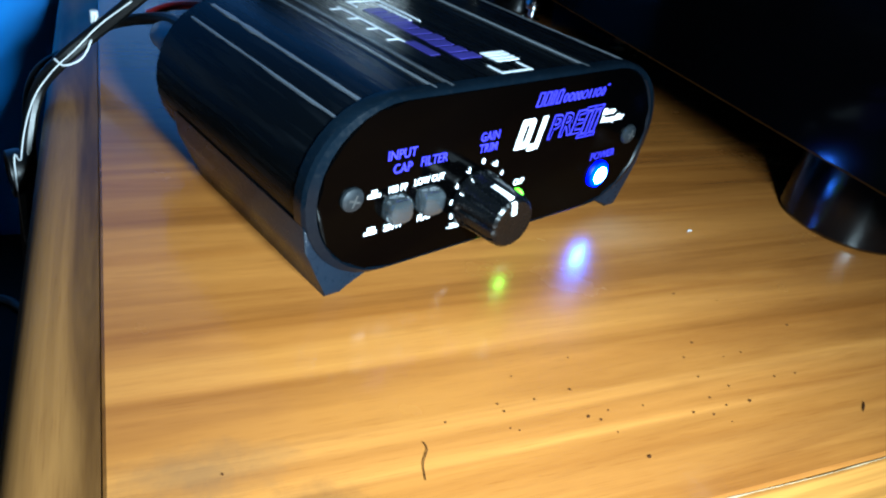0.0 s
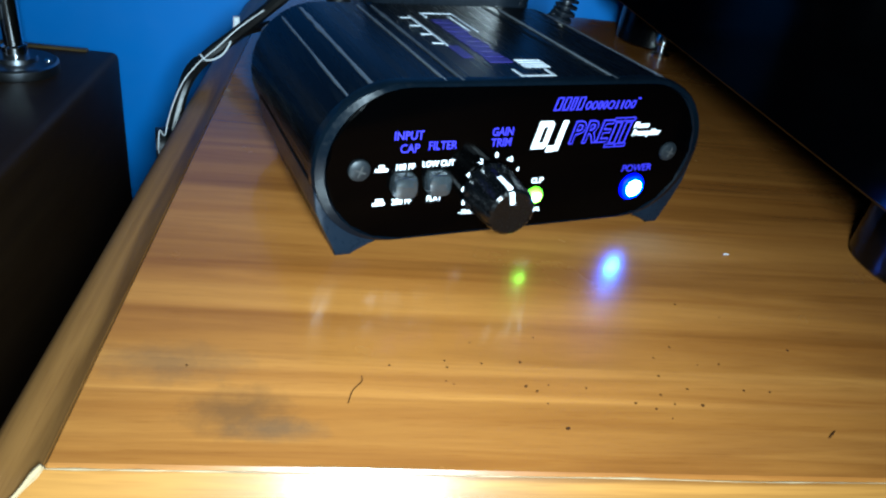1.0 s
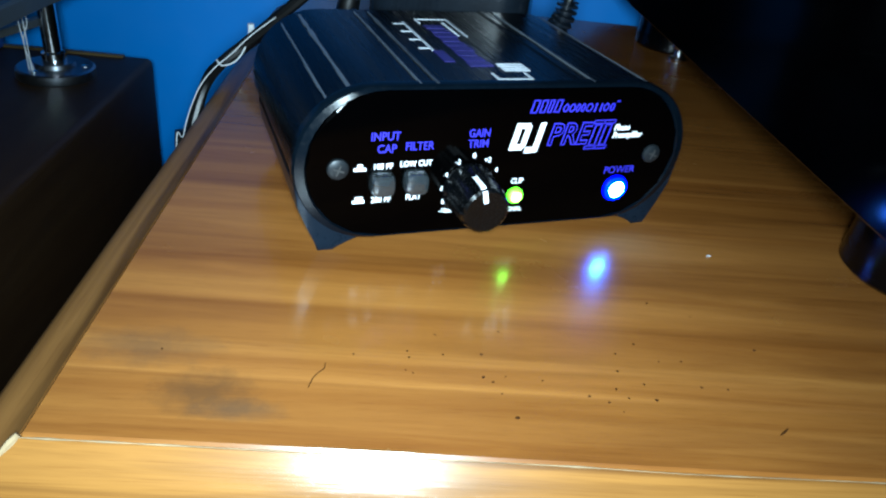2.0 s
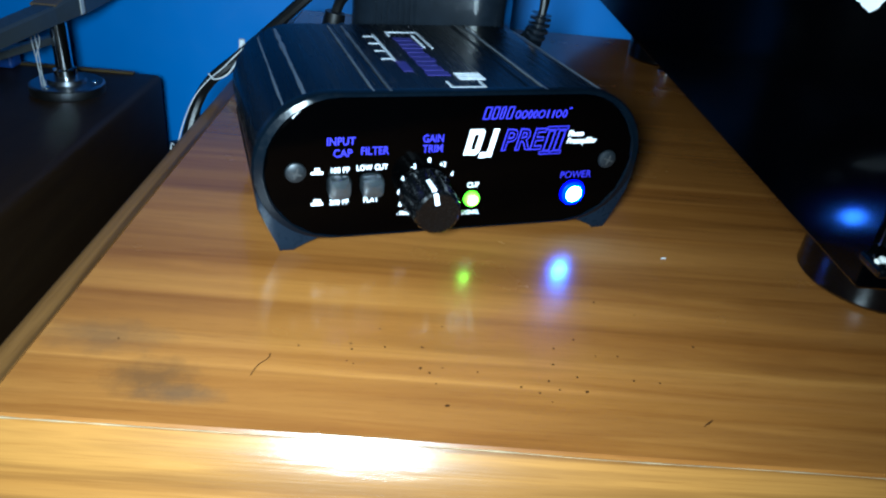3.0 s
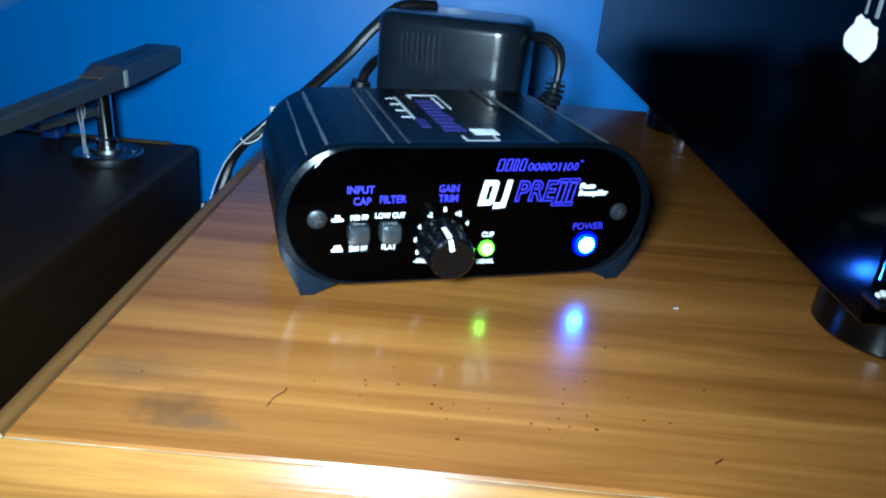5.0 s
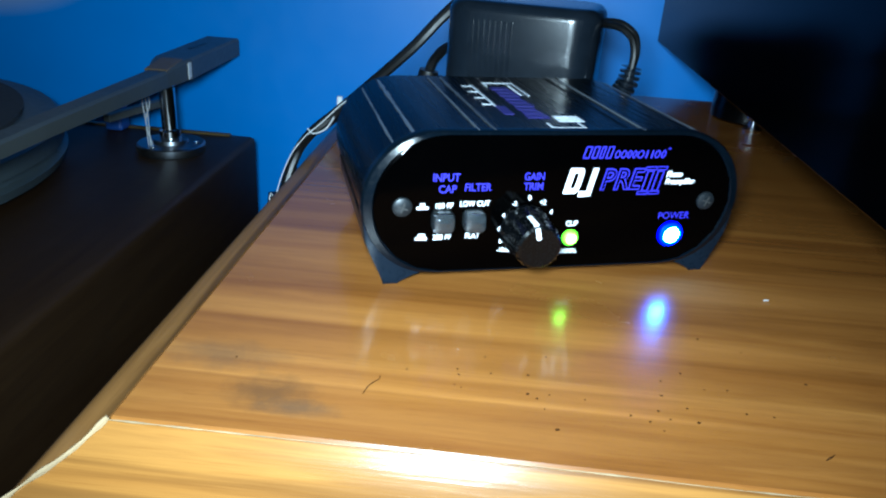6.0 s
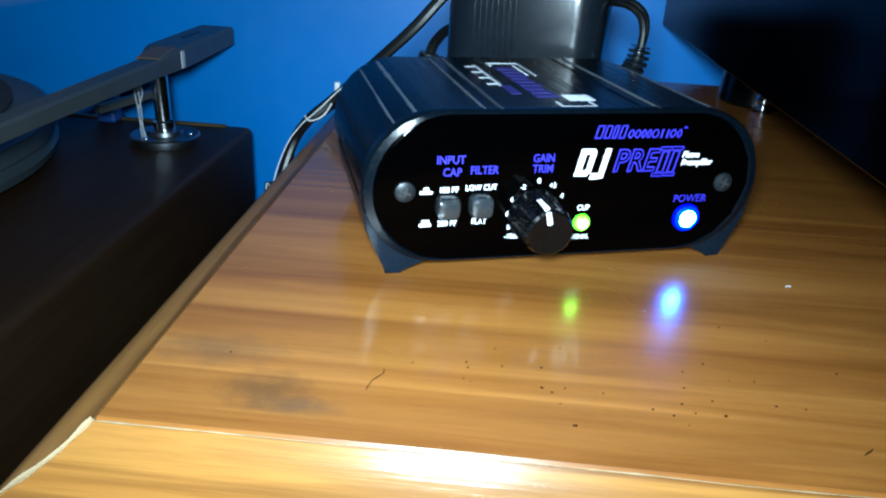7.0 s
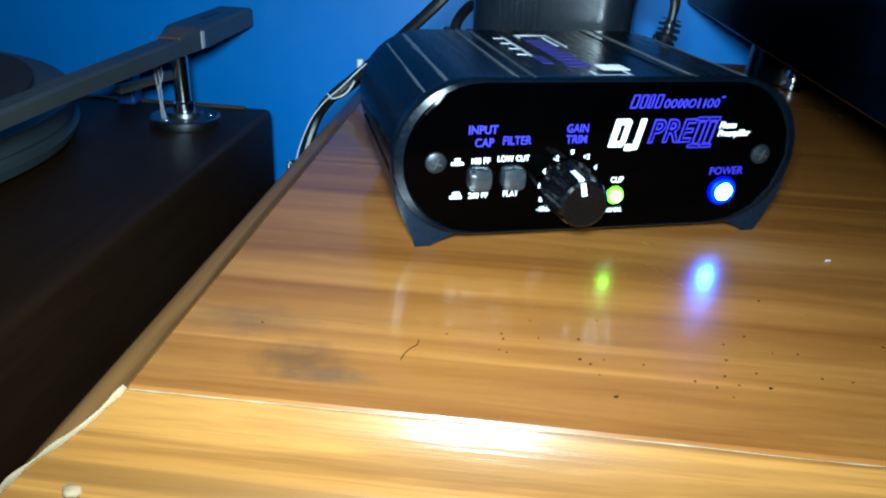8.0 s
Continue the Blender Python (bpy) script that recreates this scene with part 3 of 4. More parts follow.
    def slant(x0, x1, z0, z1, lean, thick=None):
        """A leaning block, or its outline when thick is given."""
        quad = [(x0, z0), (x1, z0), (x1 + lean, z1), (x0 + lean, z1)]
        if thick is None:
            return prism(quad, -0.00016, 0.0002)
        bits = []
        for (ax, az), (bx, bz) in zip(quad, quad[1:] + quad[:1]):
            d = Vector((bx - ax, bz - az)).normalized() * thick
            nx, nz = -d.y, d.x
            bits.append(prism([(ax - d.x * 0, az), (bx, bz), (bx + nx, bz + nz), (ax + nx, az + nz)], -0.00016, 0.0002))
        return merged(*bits)

    # the maker's marks: slim violet strokes, white blocks, violet outlined letters and blocks
    def loop_mark(x0, x1, z0, z1, lean, thick):
        bm = bmesh.new()
        cx, cz, rx, rz = (x0 + x1) / 2, (z0 + z1) / 2, (x1 - x0) / 2, (z1 - z0) / 2
        rings = [[bm.verts.new((cx + (rx - cut) * math.cos(2 * math.pi * k / 16) + lean * (rz - cut) * math.sin(2 * math.pi * k / 16), y, cz + (rz - cut) * math.sin(2 * math.pi * k / 16))) for k in range(16)] for cut, y in ((0, 0.0002), (0, -0.00016), (thick, -0.00016), (thick, 0.0002))]
        for a, b in zip(rings, rings[1:] + rings[:1]):
            for k in range(16):
                bm.faces.new((a[k], b[k], b[(k + 1) % 16], a[(k + 1) % 16]))
        return bm

    def spaced(x):
        return 0.0046 + (x - 0.0048) * 1.09

    z0 = 0.0366
    for x0, x1 in ((0.0048, 0.0066), (0.0071, 0.0087), (0.0092, 0.0104), (0.0110, 0.0126)):
        part("mark_stroke", slant(spaced(x0), spaced(x1), z0, z0 + 0.0036, 0.0008, 0.00036), M_VIOLET, face)
    for x0, x1, tall in ((0.0136, 0.0151, 0.0024), (0.0153, 0.0169, 0.0024), (0.0171, 0.0183, 0.0024), (0.0185, 0.0197, 0.0024), (0.0199, 0.0218, 0.0024), (0.0248, 0.0264, 0.0024), (0.0267, 0.0280, 0.0024)):
        part("mark_stroke", loop_mark(spaced(x0), spaced(x1), z0, z0 + tall, 0.18, 0.00036), M_VIOLET, face)
    for x0, tall in ((0.0222, 0.0024), (0.0237, 0.0023)):
        part("mark_stroke", slant(spaced(x0), spaced(x0) + 0.0005, z0, z0 + tall, 0.0004), M_VIOLET, face)
    part("mark_stroke", slant(0.0303, 0.0312, z0 + 0.0026, z0 + 0.0030, 0.0001), M_VIOLET, face)

    def leaning(x0, x1, za, zb, depth=-0.00016):
        k = 0.20
        return prism([(x0 + (za - 0.0264) * k, za), (x1 + (za - 0.0264) * k, za), (x1 + (zb - 0.0264) * k, zb), (x0 + (zb - 0.0264) * k, zb)], depth, 0.0002)

    part("mark_block", merged(leaning(0.0001, 0.0018, 0.0264, 0.0339), leaning(0.0031, 0.0046, 0.0270, 0.0333, -0.00018), leaning(0.0018, 0.0040, 0.0264, 0.0280, -0.00017), leaning(0.0018, 0.0040, 0.0324, 0.0339, -0.00017)), M_WHITE, face, "white leaning block mark")
    part("mark_block", merged(leaning(0.0070, 0.0086, 0.0256, 0.0339), leaning(0.0049, 0.0070, 0.0254, 0.0271, -0.00017)), M_WHITE, face, "white leaning hook mark")
    # part of the product name, as outlined violet letters
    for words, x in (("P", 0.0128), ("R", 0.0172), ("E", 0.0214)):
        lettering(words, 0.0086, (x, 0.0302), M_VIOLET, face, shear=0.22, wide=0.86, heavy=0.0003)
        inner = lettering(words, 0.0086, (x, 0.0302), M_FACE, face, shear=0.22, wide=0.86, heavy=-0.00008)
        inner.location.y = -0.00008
    for x in (0.0236, 0.0268):
        part("mark_outline", merged(slant(x + 0.0004, x + 0.0026, 0.0267, 0.0330, 0.0012, 0.0004), slant(x - 0.0008, x + 0.0030, 0.0257, 0.0268, 0.0002, 0.0003), slant(x + 0.0008, x + 0.0044, 0.0330, 0.0342, 0.0002, 0.0003)), M_VIOLET, face)

    # print on the lid: violet bars, white brackets
    lid = MID + 0.0203 + 0.00006
    def flat(x0, x1, y0, y1):
        return box(x0, x1, y0, y1, lid - 0.0002, lid + 0.00010)
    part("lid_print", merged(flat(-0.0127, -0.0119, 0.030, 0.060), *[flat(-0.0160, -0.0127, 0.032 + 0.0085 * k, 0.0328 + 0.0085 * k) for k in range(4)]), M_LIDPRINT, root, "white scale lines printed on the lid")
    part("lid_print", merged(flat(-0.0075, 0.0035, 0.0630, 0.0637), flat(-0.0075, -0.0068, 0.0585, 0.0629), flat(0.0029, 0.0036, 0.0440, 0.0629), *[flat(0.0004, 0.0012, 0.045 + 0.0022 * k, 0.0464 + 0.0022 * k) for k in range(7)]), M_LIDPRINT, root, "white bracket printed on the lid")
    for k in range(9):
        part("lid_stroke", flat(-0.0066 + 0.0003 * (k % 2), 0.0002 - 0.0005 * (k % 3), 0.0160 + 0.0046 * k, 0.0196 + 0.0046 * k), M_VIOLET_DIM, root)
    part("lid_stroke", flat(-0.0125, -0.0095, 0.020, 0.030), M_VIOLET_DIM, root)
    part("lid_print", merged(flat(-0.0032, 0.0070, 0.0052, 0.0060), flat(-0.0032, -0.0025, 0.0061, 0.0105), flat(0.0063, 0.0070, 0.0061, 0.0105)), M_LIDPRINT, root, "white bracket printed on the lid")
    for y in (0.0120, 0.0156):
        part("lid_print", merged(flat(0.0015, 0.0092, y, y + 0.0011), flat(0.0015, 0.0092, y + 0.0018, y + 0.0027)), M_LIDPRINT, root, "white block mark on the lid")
    return root


build_preamp()

# ---- black mains adapter standing behind the preamplifier ----
AD = TABLE @ pose(0.0465, 0.186, 0, 0, 0, -12)


def rounded_box(w, d, h, r, edge):
    """A block with round upright corners and a softer top and bottom edge; its near left corner at the origin."""
    def ring(shrink, z):
        pts = []
        rr = max(r - shrink, 0.0004)
        for cx, cy, w0 in ((w - r, r, -90), (w - r, d - r, 0), (r, d - r, 90), (r, r, 180)):
            for k in range(9):
                q = radians(w0 + 90 * k / 8)
                pts.append((cx + rr * math.cos(q), cy + rr * math.sin(q), z))
        return pts
    bm = bmesh.new()
    levels = [(edge * (1 - math.sin(radians(90 * k / 6))), edge * (1 - math.cos(radians(90 * k / 6)))) for k in range(7)]
    loops = [[bm.verts.new(p) for p in ring(s, z)] for s, z in levels] + [[bm.verts.new(p) for p in ring(s, h - z)] for s, z in levels[::-1]]
    for a, b in zip(loops, loops[1:]):
        for i in range(len(a)):
            bm.faces.new((a[i], b[i], b[(i + 1) % len(a)], a[(i + 1) % len(a)]))
    bm.faces.new(loops[0][::-1]), bm.faces.new(loops[-1])
    return bm


def build_adapter():
    root = thing("mains_adapter", "black plastic mains adapter with ribbed front standing on the table", "power adapter", AD)
    part("case", rounded_box(0.0605, 0.044, 0.0668, 0.011, 0.005), M_ADAPTER, root, "", 40)
    for k in range(8):
        part("rib", box(0.0118 + 0.0022 * k, 0.0127 + 0.0022 * k, -0.0009, 0.001, 0.012, 0.060, 0.0002, 1), M_ADAPTER, root)
    # strain relief: a ribbed sleeve that curves up from the right-hand side
    bend = [(0.0585, 0.014, 0.0325), (0.0640, 0.011, 0.0315), (0.0700, 0.009, 0.0345), (0.0735, 0.008, 0.0405), (0.0745, 0.008, 0.0470)]
    part("strain_relief", tube(bend, lambda s: 0.0030 - 0.0012 * s + (0.0022 if (s * 13) % 1 < 0.5 and s > 0.34 else 0), 12, per=26), M_ADAPTER, root, "ribbed rubber strain relief", 60)
    for off in (0.0, 0.0026):
        loop = [(0.0745, 0.008 + off * 0.5, 0.046), (0.0745 + off * 0.3, 0.009 + off * 0.5, 0.0525), (0.0725 + off * 0.4, 0.011 + off, 0.0575 + off * 0.3), (0.0675, 0.014 + off, 0.0605 + off * 0.5), (0.0610, 0.020 + off, 0.0605 + off * 0.3), (0.0560, 0.036 + off, 0.058), (0.0500, 0.050 + off, 0.050), (0.030, 0.058 + off, 0.034), (0.015, 0.064 + off, 0.012), (0.010, 0.068 + off, 0.0016)]
        part("cord", tube(loop, 0.0014, 10), M_CABLE, root, "black twin cord")
    return root


build_adapter()

# ---- cables at the left edge ----
def cord(name, points, radius, material, label, flat=1.0, steps=10):
    ob = part(name, tube([at(*p) for p in points], radius, steps, flat), material)
    return tagged(ob, label, "cable")


cord("power_cable", [(0.0700, 0.215, 0.0675), (0.0560, 0.207, 0.0668), (0.0450, 0.202, 0.0575), (0.0330, 0.200, 0.0440), (0.0100, 0.204, 0.0220), (-0.0020, 0.207, 0.0110), (-0.0110, 0.206, 0.0030), (-0.0190, 0.209, -0.008), (-0.0238, 0.203, -0.024), (-0.0262, 0.192, -0.046), (-0.0270, 0.185, -0.08), (-0.0270, 0.182, -0.16), (-0.027, 0.18, -0.40)], 0.0025, M_CABLE, "black rubber power cable draped over the table edge", 0.8)
cord("signal_cable", [(0.0265, 0.170, 0.027), (0.0200, 0.194, 0.022), (0.0050, 0.212, 0.014), (-0.0080, 0.218, 0.0030), (-0.0195, 0.220, -0.006), (-0.0240, 0.217, -0.020), (-0.0250, 0.214, -0.045), (-0.0250, 0.212, -0.10), (-0.0250, 0.21, -0.40)], 0.0019, M_CABLE, "thin black signal cable hanging over the table edge")
cord("white_wire", [(0.0120, 0.2010, 0.0250), (0.0020, 0.2030, 0.0165), (-0.0060, 0.2020, 0.0085), (-0.0140, 0.2000, 0.0010), (-0.0205, 0.1990, -0.0090), (-0.0252, 0.194, -0.0250), (-0.0275, 0.188, -0.050), (-0.029, 0.184, -0.30)], 0.00024, M_WIRE, "thin white wire along the black cable", steps=8)
cord("white_wire", [(0.0010, 0.2080, 0.0180), (-0.0005, 0.2060, 0.0120), (-0.0040, 0.2020, 0.0060), (-0.0095, 0.2010, 0.0035), (-0.0125, 0.2030, 0.0050)], 0.00034, M_WIRE, "short white looped wire end", steps=8)
tagged(part("cable_clip", tube([at(0.0002, 0.2095, 0.0130), at(0.0004, 0.2100, 0.0160), at(0.0004, 0.2100, 0.0190)], 0.0013, 10), M_WIRE), "small white plastic clip on the cable", "cable clip")
cord("adapter_lead", [(0.0560, 0.232, 0.040), (0.0475, 0.221, 0.0430), (0.0420, 0.212, 0.0385), (0.0400, 0.207, 0.0330)], 0.0022, M_CABLE, "short black lead beside the adapter", 0.7)


def build_plug(m, material, label):
    root = thing("signal_plug", label, "plug", m)
    part("grip", lathe([(0.0, 0.0), (0.0042, 0.0), (0.0048, 0.001), (0.0048, 0.008), (0.0040, 0.010), (0.0038, 0.017), (0.0024, 0.020), (0.0, 0.020)], 24), material, root, "", 40)
    part("collar", lathe([(0.0050, -0.004), (0.0052, -0.0002), (0.0036, -0.0001), (0.0036, -0.004)], 24), M_STEEL, root, "", 40)
    return root


build_plug(pose(-0.0330, DEPTH + 0.006, 0.0290, -90, 0, 0), M_RED, "red plug in the back of the preamplifier")
build_plug(pose(-0.0450, DEPTH + 0.006, 0.0270, -90, 0, 0), M_WIRE, "white plug in the back of the preamplifier")
cord("red_lead", [(0.0375, 0.167, 0.0290), (0.0330, 0.184, 0.0292), (0.0240, 0.196, 0.0255), (0.0170, 0.202, 0.0210)], 0.0014, M_RED, "red lead from the plug", steps=8)

hook = part("cable_plug", merged(tube([at(0.036, 0.207, 0.0), at(0.037, 0.207, 0.012), at(0.0385, 0.207, 0.024), at(0.0402, 0.207, 0.0345)], lambda s: 0.0062 - 0.002 * s, 14)), M_CABLE, None, "", 50)
tagged(hook, "black moulded cable plug standing behind the preamplifier", "plug")

# coiled black grommet that hangs off the table edge
ring = thing("cable_winder", "round black cable winder hanging at the table edge", "cable winder", TABLE @ pose(-0.0275, 0.200, -0.034, 0, -90, 14))
part("rim", lathe([(0.0050, -0.003), (0.0080, -0.003), (0.0084, 0.0), (0.0080, 0.003), (0.0062, 0.0032), (0.0050, 0.002), (0.0050, -0.003)], 28), M_CABLE, ring, "", 40)
part("hub", lathe([(0.0, -0.002), (0.0036, -0.002), (0.0036, 0.0026), (0.0022, 0.0030), (0.0, 0.0022)], 20), M_GREYWIRE, ring, "", 40)

# ---- glossy black loudspeaker cabinet at the right ----
BOX = TABLE @ pose(0.169, 0.017, 0)
BOX_D, BOX_W, BOX_Z, BOX_H = 0.366, 0.30, 0.031, 0.46


def build_cabinet():
    root = thing("black_cabinet", "glossy black lacquered cabinet on round black feet", "loudspeaker", BOX)
    part("cabinet_body", box(0, BOX_W, 0.002, BOX_D, BOX_Z, BOX_Z + BOX_H, 0.0008, 1), M_PIANO, root, "mirror-glossy black lacquered body")
    part("front_cloth", box(0.0010, BOX_W - 0.001, -0.0012, 0.0018, BOX_Z + 0.0105, BOX_Z + BOX_H - 0.002, 0.0006), M_GRILLE, root, "matt black front")
    part("edge_trim", box(0.0003, 0.0007, 0.0011, 0.0018, BOX_Z + 0.0105, BOX_Z + BOX_H - 0.003, 0.00015, 1), M_CHROME, root, "thin bright edge trim")
    part("base_ledge", box(-0.0026, BOX_W, -0.0062, 0.0018, BOX_Z + 0.0072, BOX_Z + 0.0095, 0.0008), M_FOOT, root, "dusty black ledge under the front")
    for x in (0.0465, BOX_W - 0.0465):
        for y in (0.0625, BOX_D - 0.0625):
            rr = 0.0214
            foot = part("foot", lathe([(0.0, 0.0), (rr - 0.0012, 0.0), (rr, 0.0012), (rr - 0.0012, 0.0215), (rr - 0.0020, 0.0235), (rr - 0.004, 0.0242), (rr - 0.005, BOX_Z - 0.0001), (0.0, BOX_Z - 0.0001)], 48, pose(x, y, 0)), M_FOOT, root, "round glossy black plastic foot", 40)
    return root


build_cabinet()
ridge = [BOX @ Vector((-0.0022 + 0.0016 * k, -0.0036 + 0.0008 * math.sin(k * 1.7), BOX_Z + 0.0096)) for k in range(26)]
dust = tube(ridge, lambda s: 0.0007 + 0.0006 * noise.noise((s * 40, 2.0, 0)) + 0.0003 * noise.noise((s * 150, 5.0, 0)), 8, 0.6, per=5)
tagged(part("dust_ridge", dust, M_DUST), "pale dust lying on the cabinet's lower front ledge", "dust", kind="stuff")
# irregular white patch laid on the gloss in place of a bright reflection
blob = []
for k in range(26):
    w = 2 * math.pi * k / 26
    r = 1.0 + 0.28 * noise.noise((math.cos(w) * 1.3, math.sin(w) * 1.3, 4.0)) + 0.12 * noise.noise((math.cos(w) * 4, math.sin(w) * 4, 1.0))
    blob.append((0.0345 + 0.0066 * r * math.cos(w), 0.0832 + 0.0044 * r * math.sin(w)))
patch = prism(blob, 0.00003, 0.00022)
bmesh.ops.transform(patch, matrix=Matrix(((0, -1, 0, 0), (1, 0, 0, 0), (0, 0, 1, 0), (0, 0, 0, 1))), verts=patch.verts[:])
sticker = part("side_glare", patch, M_WHITE)
sticker.matrix_world = BOX
tagged(sticker, "small white patch standing in for a bright reflection on the cabinet side", "sticker")
# two thin grey bars drawn for the reflection's faint upper streaks
glare_streaks = part("side_glare_streaks", merged(box(-0.00020, -0.00003, 0.0300, 0.0316, 0.0880, 0.1080, 0.00008, 1), box(-0.00020, -0.00003, 0.0352, 0.0362, 0.0884, 0.1060, 0.00008, 1)), M_GREYWIRE)
glare_streaks.matrix_world = BOX
tagged(glare_streaks, "grey streaks standing in for the faint glare above the white patch", "stain")
chrome_post = thing("terminal_post", "small chrome knob on the table by the cabinet", "knob", TABLE @ pose(0.2090, 0.290, 0))
part("stem", lathe([(0.0, 0.0), (0.0048, 0.0), (0.0050, 0.0015), (0.0026, 0.0025), (0.0024, 0.0060)], 24), M_CHROME, chrome_post, "", 40)
part("cap", lathe([(0.0024, 0.0060), (0.0042, 0.0066), (0.0046, 0.0090), (0.0036, 0.0116), (0.0, 0.0124)], 24), M_CHROME, chrome_post, "", 40)

# ---- turntable on its own stand at the left ----
PL_TOP, PL_RIGHT, PL_BACK = -0.046, -0.0878, 0.355
stand = thing("turntable_stand", "dark wooden stand under the turntable", "stand", TABLE)
part("stand_top", box(-0.60, -0.022, -0.02, WALL_B - 0.004, -0.196, -0.176, 0.002), M_PLINTH, stand)
for x in (-0.59, -0.135):
    for y in (0.0, WALL_B - 0.06):
        part("leg", box(x, x + 0.04, y, y + 0.04, FLOOR_Z, -0.1962, 0.002), M_PLINTH, stand)


cord("grey_cable", [(-0.20, 0.370, -0.1738), (-0.12, 0.352, -0.1738), (-0.065, 0.326, -0.1738), (-0.0528, 0.314, -0.1738), (-0.030, 0.30, -0.1738)], 0.0022, M_GREYWIRE, "grey cable lying on the stand by the wall")


def build_turntable():
    root = thing("turntable", "vintage turntable with dark wooden plinth and long grey tonearm", "turntable", TABLE)
    part("plinth", box(PL_RIGHT - 0.44, PL_RIGHT, 0.02, PL_BACK, -0.1685, PL_TOP, 0.004, 3), M_PLINTH, root, "dark brown wooden plinth", 40)
    for x in (PL_RIGHT - 0.41, PL_RIGHT - 0.04):
        for y in (0.05, PL_BACK - 0.04):
            part("plinth_foot", lathe([(0.0, -0.1759), (0.014, -0.1759), (0.016, -0.172), (0.016, -0.1684), (0.0, -0.1684)], 20, pose(x, y, 0)), M_CABLE, root)
    part("hinge_strip", box(PL_RIGHT - 0.42, PL_RIGHT - 0.016, PL_BACK - 0.007, PL_BACK - 0.003, PL_TOP - 0.0005, PL_TOP + 0.0012, 0.0005, 1), M_BRASS, root, "worn brass strip")
    c = (-0.305, 0.205)
    platter = part("platter", lathe([(0.0, PL_TOP + 0.003), (0.140, PL_TOP + 0.003), (0.149, PL_TOP + 0.005), (0.151, PL_TOP + 0.010), (0.147, PL_TOP + 0.0115), (0.147, PL_TOP + 0.0140), (0.150, PL_TOP + 0.0155), (0.150, PL_TOP + 0.024), (0.147, PL_TOP + 0.0270), (0.132, PL_TOP + 0.0290), (0.0, PL_TOP + 0.029)], 96, pose(*c, 0)), M_PLATTER, root, "grey cast platter with a grooved rim", 35)
    part("mat", lathe([(0.0, PL_TOP + 0.0292), (0.131, PL_TOP + 0.0292), (0.1312, PL_TOP + 0.0315), (0.0, PL_TOP + 0.0315)], 96, pose(*c, 0)), M_MAT, platter, "black rubber mat", 35)
    part("spindle", lathe([(0.0036, PL_TOP + 0.0315), (0.0036, PL_TOP + 0.046), (0.002, PL_TOP + 0.049), (0.0, PL_TOP + 0.049)], 16, pose(*c, 0)), M_CHROME, platter, "", 40)
    # arm pillar
    px, py = -0.1258, 0.3085
    base = part("pillar_base", lathe([(0.0, PL_TOP), (0.0198, PL_TOP), (0.0202, PL_TOP + 0.0010), (0.0200, PL_TOP + 0.0048), (0.0190, PL_TOP + 0.0056), (0.0105, PL_TOP + 0.0058), (0.0100, PL_TOP + 0.0080), (0.0, PL_TOP + 0.0084)], 48, pose(px, py, 0)), M_SATIN, root, "round satin steel base plate", 35)
    for k in range(3):
        w = radians(120 * k + 250)
        part("base_screw", lathe([(0.0018, PL_TOP + 0.0055), (0.0018, PL_TOP + 0.0063), (0.0, PL_TOP + 0.0068)], 14, pose(px + 0.0150 * math.cos(w), py + 0.0150 * math.sin(w), 0)), M_CHROME, base, "", 40)
    part("pillar", lathe([(0.0062, PL_TOP + 0.0082), (0.0062, PL_TOP + 0.0130), (0.0046, PL_TOP + 0.0138), (0.0046, PL_TOP + 0.0390), (0.0042, PL_TOP + 0.0394), (0.0042, PL_TOP + 0.0404), (0.0048, PL_TOP + 0.0408), (0.0048, PL_TOP + 0.0470), (0.0, PL_TOP + 0.0470)], 36, pose(px, py, 0)), M_CHROME, root, "chrome arm pillar", 35)
    # arm: a long bar that widens into an end block
    # near side, far side, underside and top along its length
    sections = ((0.3890, -0.1092, -0.1320, 0.0000, 0.0112), (0.3050, -0.1073, -0.1300, 0.0000, 0.0116), (0.2990, -0.1080, -0.1285, 0.0001, 0.0114), (0.2780, -0.1104, -0.1225, 0.0000, 0.0088), (0.1770, -0.1150, -0.1255, 0.0, 0.0072), (0.0700, -0.1200, -0.1290, -0.0014, 0.0042))
    bm = bmesh.new()
    rings = []
    for y, near, far, z0, z1 in sections:
        c = 0.0012
        rings.append([bm.verts.new(p) for p in ((near, y, z0), (near, y, z1 - c), (near - c, y, z1), (far + c, y, z1), (far, y, z1 - c), (far, y, z0))])
    for a, b in zip(rings, rings[1:]):
        for i in range(6):
            bm.faces.new((a[i], b[i], b[(i + 1) % 6], a[(i + 1) % 6]))
    bm.faces.new(rings[0][::-1]), bm.faces.new(rings[-1])
    arm = part("tonearm", bm, M_ARM, root, "long grey bar-shaped tonearm with a block end")
    part("scale_mark", box(-0.1082, -0.1074, 0.3000, 0.3042, 0.0005, 0.0100, 0.0002, 1), M_WIRE, arm, "pale scale mark")
    patch = box(-0.1238, -0.1108, 0.2790, 0.3010, 0.0104, 0.0120, 0.0005, 1)
    for v in patch.verts:
        v.co.z -= 0.115 * (0.3010 - v.co.y)
    part("tan_patch", patch, M_ARM_TAN, arm, "faded tan patch")
    part("finger_slot", box(-0.1225, -0.1195, 0.335, 0.360, 0.0105, 0.0118, 0.0004, 1), M_CABLE, arm, "dark slot in the block end")
    # lift bar and blue holder beneath the arm
    bar = box(-0.0025, 0.0025, -0.0240, 0.0220, -0.0025, 0.0020, 0.0008)
    bmesh.ops.transform(bar, matrix=pose(-0.1410, 0.2990, -0.0195, 0, 0, -15), verts=bar.verts[:])
    part("lift_bar", bar, M_ARM, root, "grey lift bar")
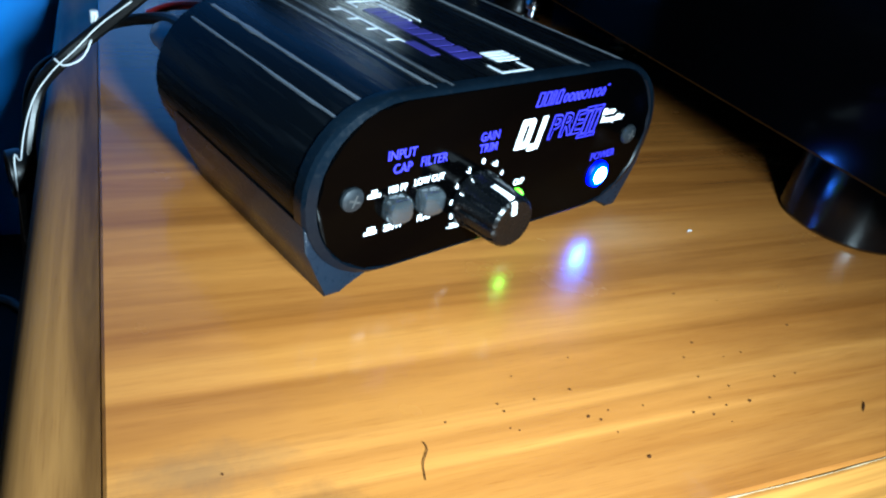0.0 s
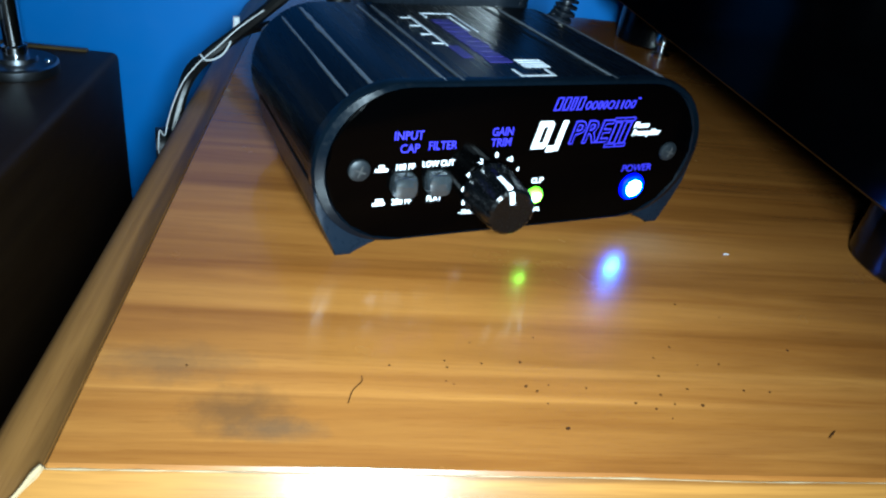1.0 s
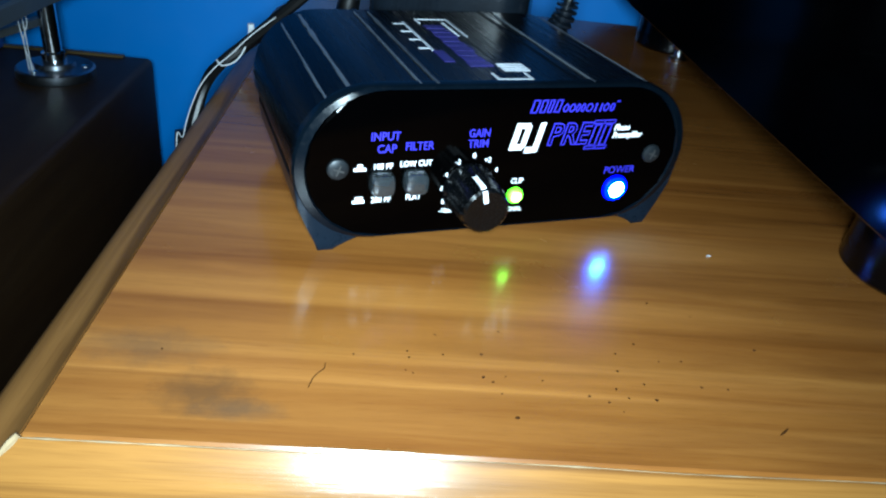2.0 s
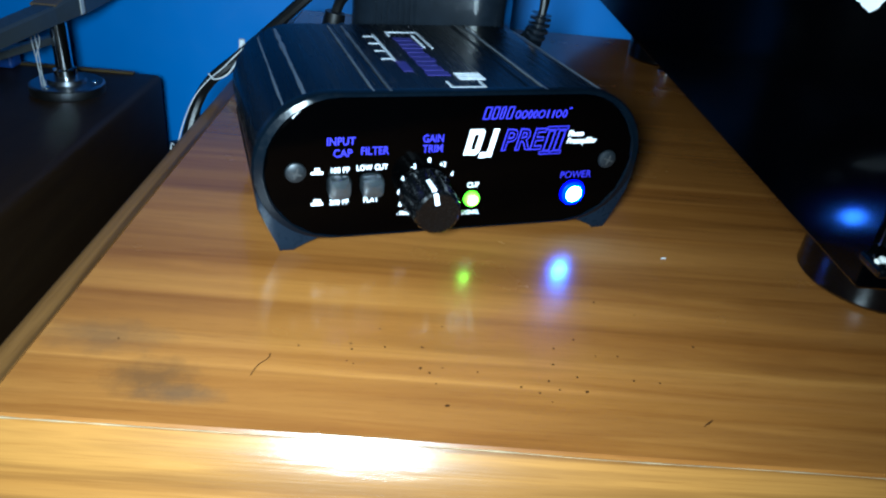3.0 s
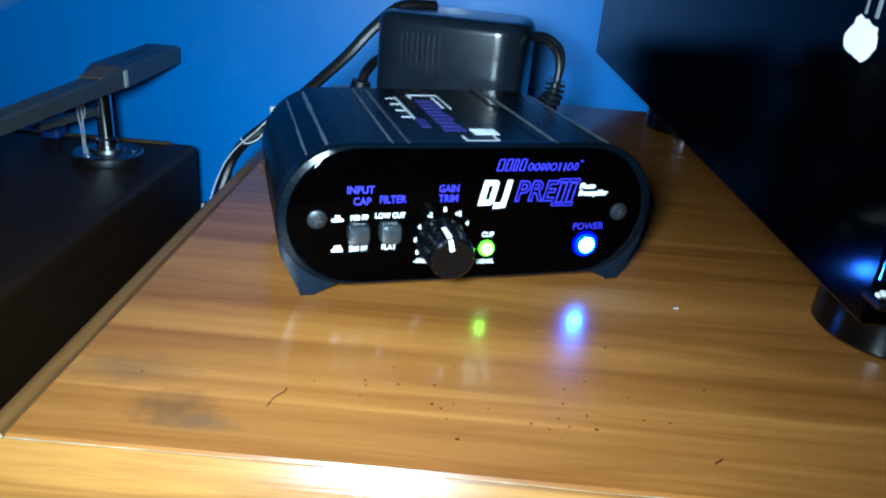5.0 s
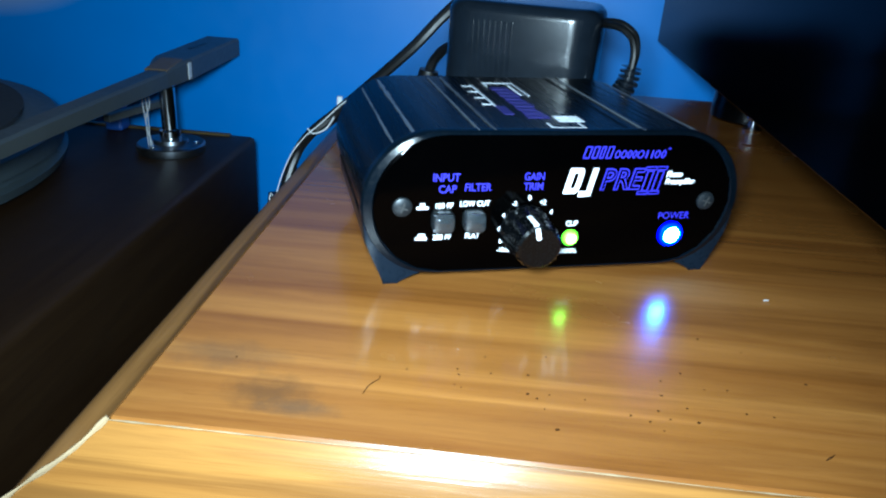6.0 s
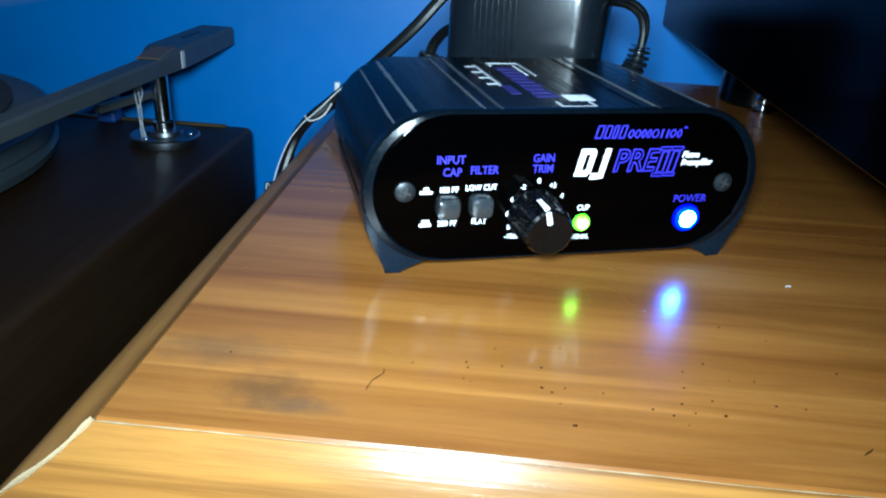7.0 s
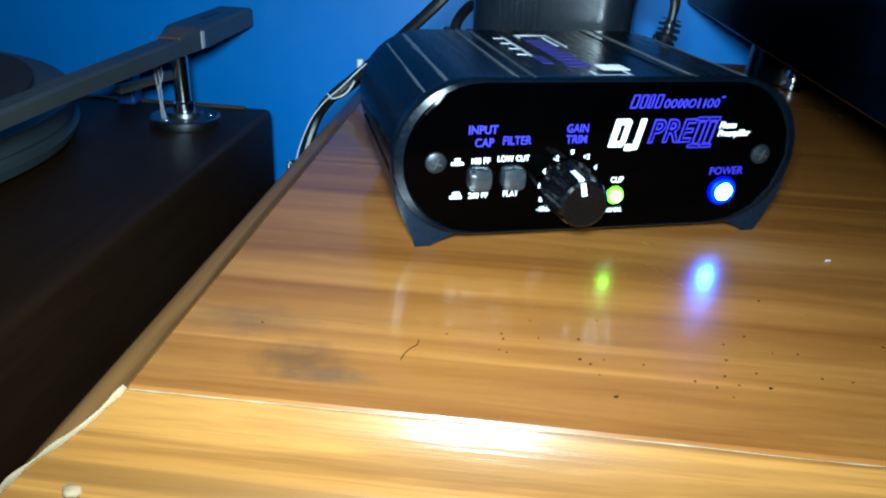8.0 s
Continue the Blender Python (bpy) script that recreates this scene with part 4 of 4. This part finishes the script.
    part("arm_rest", box(-0.184, -0.172, 0.338, 0.350, PL_TOP, PL_TOP + 0.022, 0.002), M_BLUEPART, root, "blue plastic arm rest")
    for k in range(3):
        part("arm_wire", tube([(px - 0.0090 + 0.0012 * k, py - 0.011, PL_TOP + 0.0056), (px - 0.0098 + 0.0016 * (k % 2), py - 0.0100, PL_TOP + 0.020), (px - 0.0112 + 0.0022 * k, py - 0.009, PL_TOP + 0.032), (px - 0.0128 + 0.0014 * (2 - k), py - 0.008, PL_TOP + 0.0445)], 0.0003, 6), M_WIRE, root, "thin pale arm wire")
    return root


build_turntable()

# ---- crumbs, hair and dust on the table ----
def crumb(x, y, size, seed):
    bm = bmesh.new()
    bmesh.ops.create_icosphere(bm, subdivisions=1, radius=size)
    r = random.Random(seed)
    for v in bm.verts:
        v.co *= r.uniform(0.7, 1.25)
        v.co.z = max(v.co.z * 0.5, -size * 0.2)
    low = min(v.co.z for v in bm.verts)
    bmesh.ops.transform(bm, matrix=pose(x, y, -low + 0.00002, 0, 0, r.uniform(0, 360)), verts=bm.verts[:])
    return tagged(part("crumb", bm, M_SPECK), "tiny dark brown crumb on the tabletop", "crumb", "crumbs on the table")


CRUMBS = ((-0.0313, -0.0393), (-0.0318, -0.0463), (-0.0507, -0.0420), (-0.0391, -0.0435), (-0.0394, -0.0456), (-0.0413, -0.0494), (-0.0401, -0.0507), (-0.0260, -0.0552), (-0.0245, -0.0571), (-0.0212, -0.0561),
          (-0.0241, -0.0609), (-0.0235, -0.0481), (-0.0165, -0.0412), (0.0132, -0.0522), (0.0069, -0.0544), (0.0041, -0.0600), (0.0155, -0.0591), (0.0077, -0.0652), (0.0007, -0.0651), (0.0019, -0.0683), (-0.0062, -0.0657),
          (-0.0029, -0.0684), (0.0075, -0.0703), (-0.0014, -0.0716), (-0.0239, -0.0681), (0.0200, -0.0690), (0.0255, -0.0710), (-0.0139, -0.0590), (0.0339, -0.0456), (0.0261, -0.0381), (-0.0887, -0.0321), (0.0207, -0.0603), (0.0414, -0.0606))
rng = random.Random(3)
for k, (x, y) in enumerate(CRUMBS):
    crumb(x, y, (0.00048 if k in (7, 22, 24) else rng.uniform(0.0002, 0.00037)), k)
fleck = part("fleck", tube([(0.0270, -0.0856, 0.0003), (0.0280, -0.0852, 0.0003), (0.0291, -0.0848, 0.0003), (0.0301, -0.0843, 0.0003)], lambda s: 0.00007 + 0.00014 * math.sin(math.pi * s), 6), M_SPECK)
tagged(fleck, "thin dark flake on the tabletop", "flake")
pale = part("pale_crumb", tube([(0.0573, -0.0211, 0.0003), (0.0580, -0.0209, 0.0004), (0.0588, -0.0212, 0.0003)], 0.00018, 6), M_DUST)
tagged(pale, "tiny pale crumb on the tabletop", "crumb")
hair = part("fibre", tube([(-0.0572, -0.0438, 0.0003), (-0.0578, -0.0456, 0.0004), (-0.0602, -0.0476, 0.0004), (-0.0620, -0.0505, 0.0003)], 0.00009, 6), M_SPECK)
tagged(hair, "short curled dark fibre lying on the tabletop", "fibre")
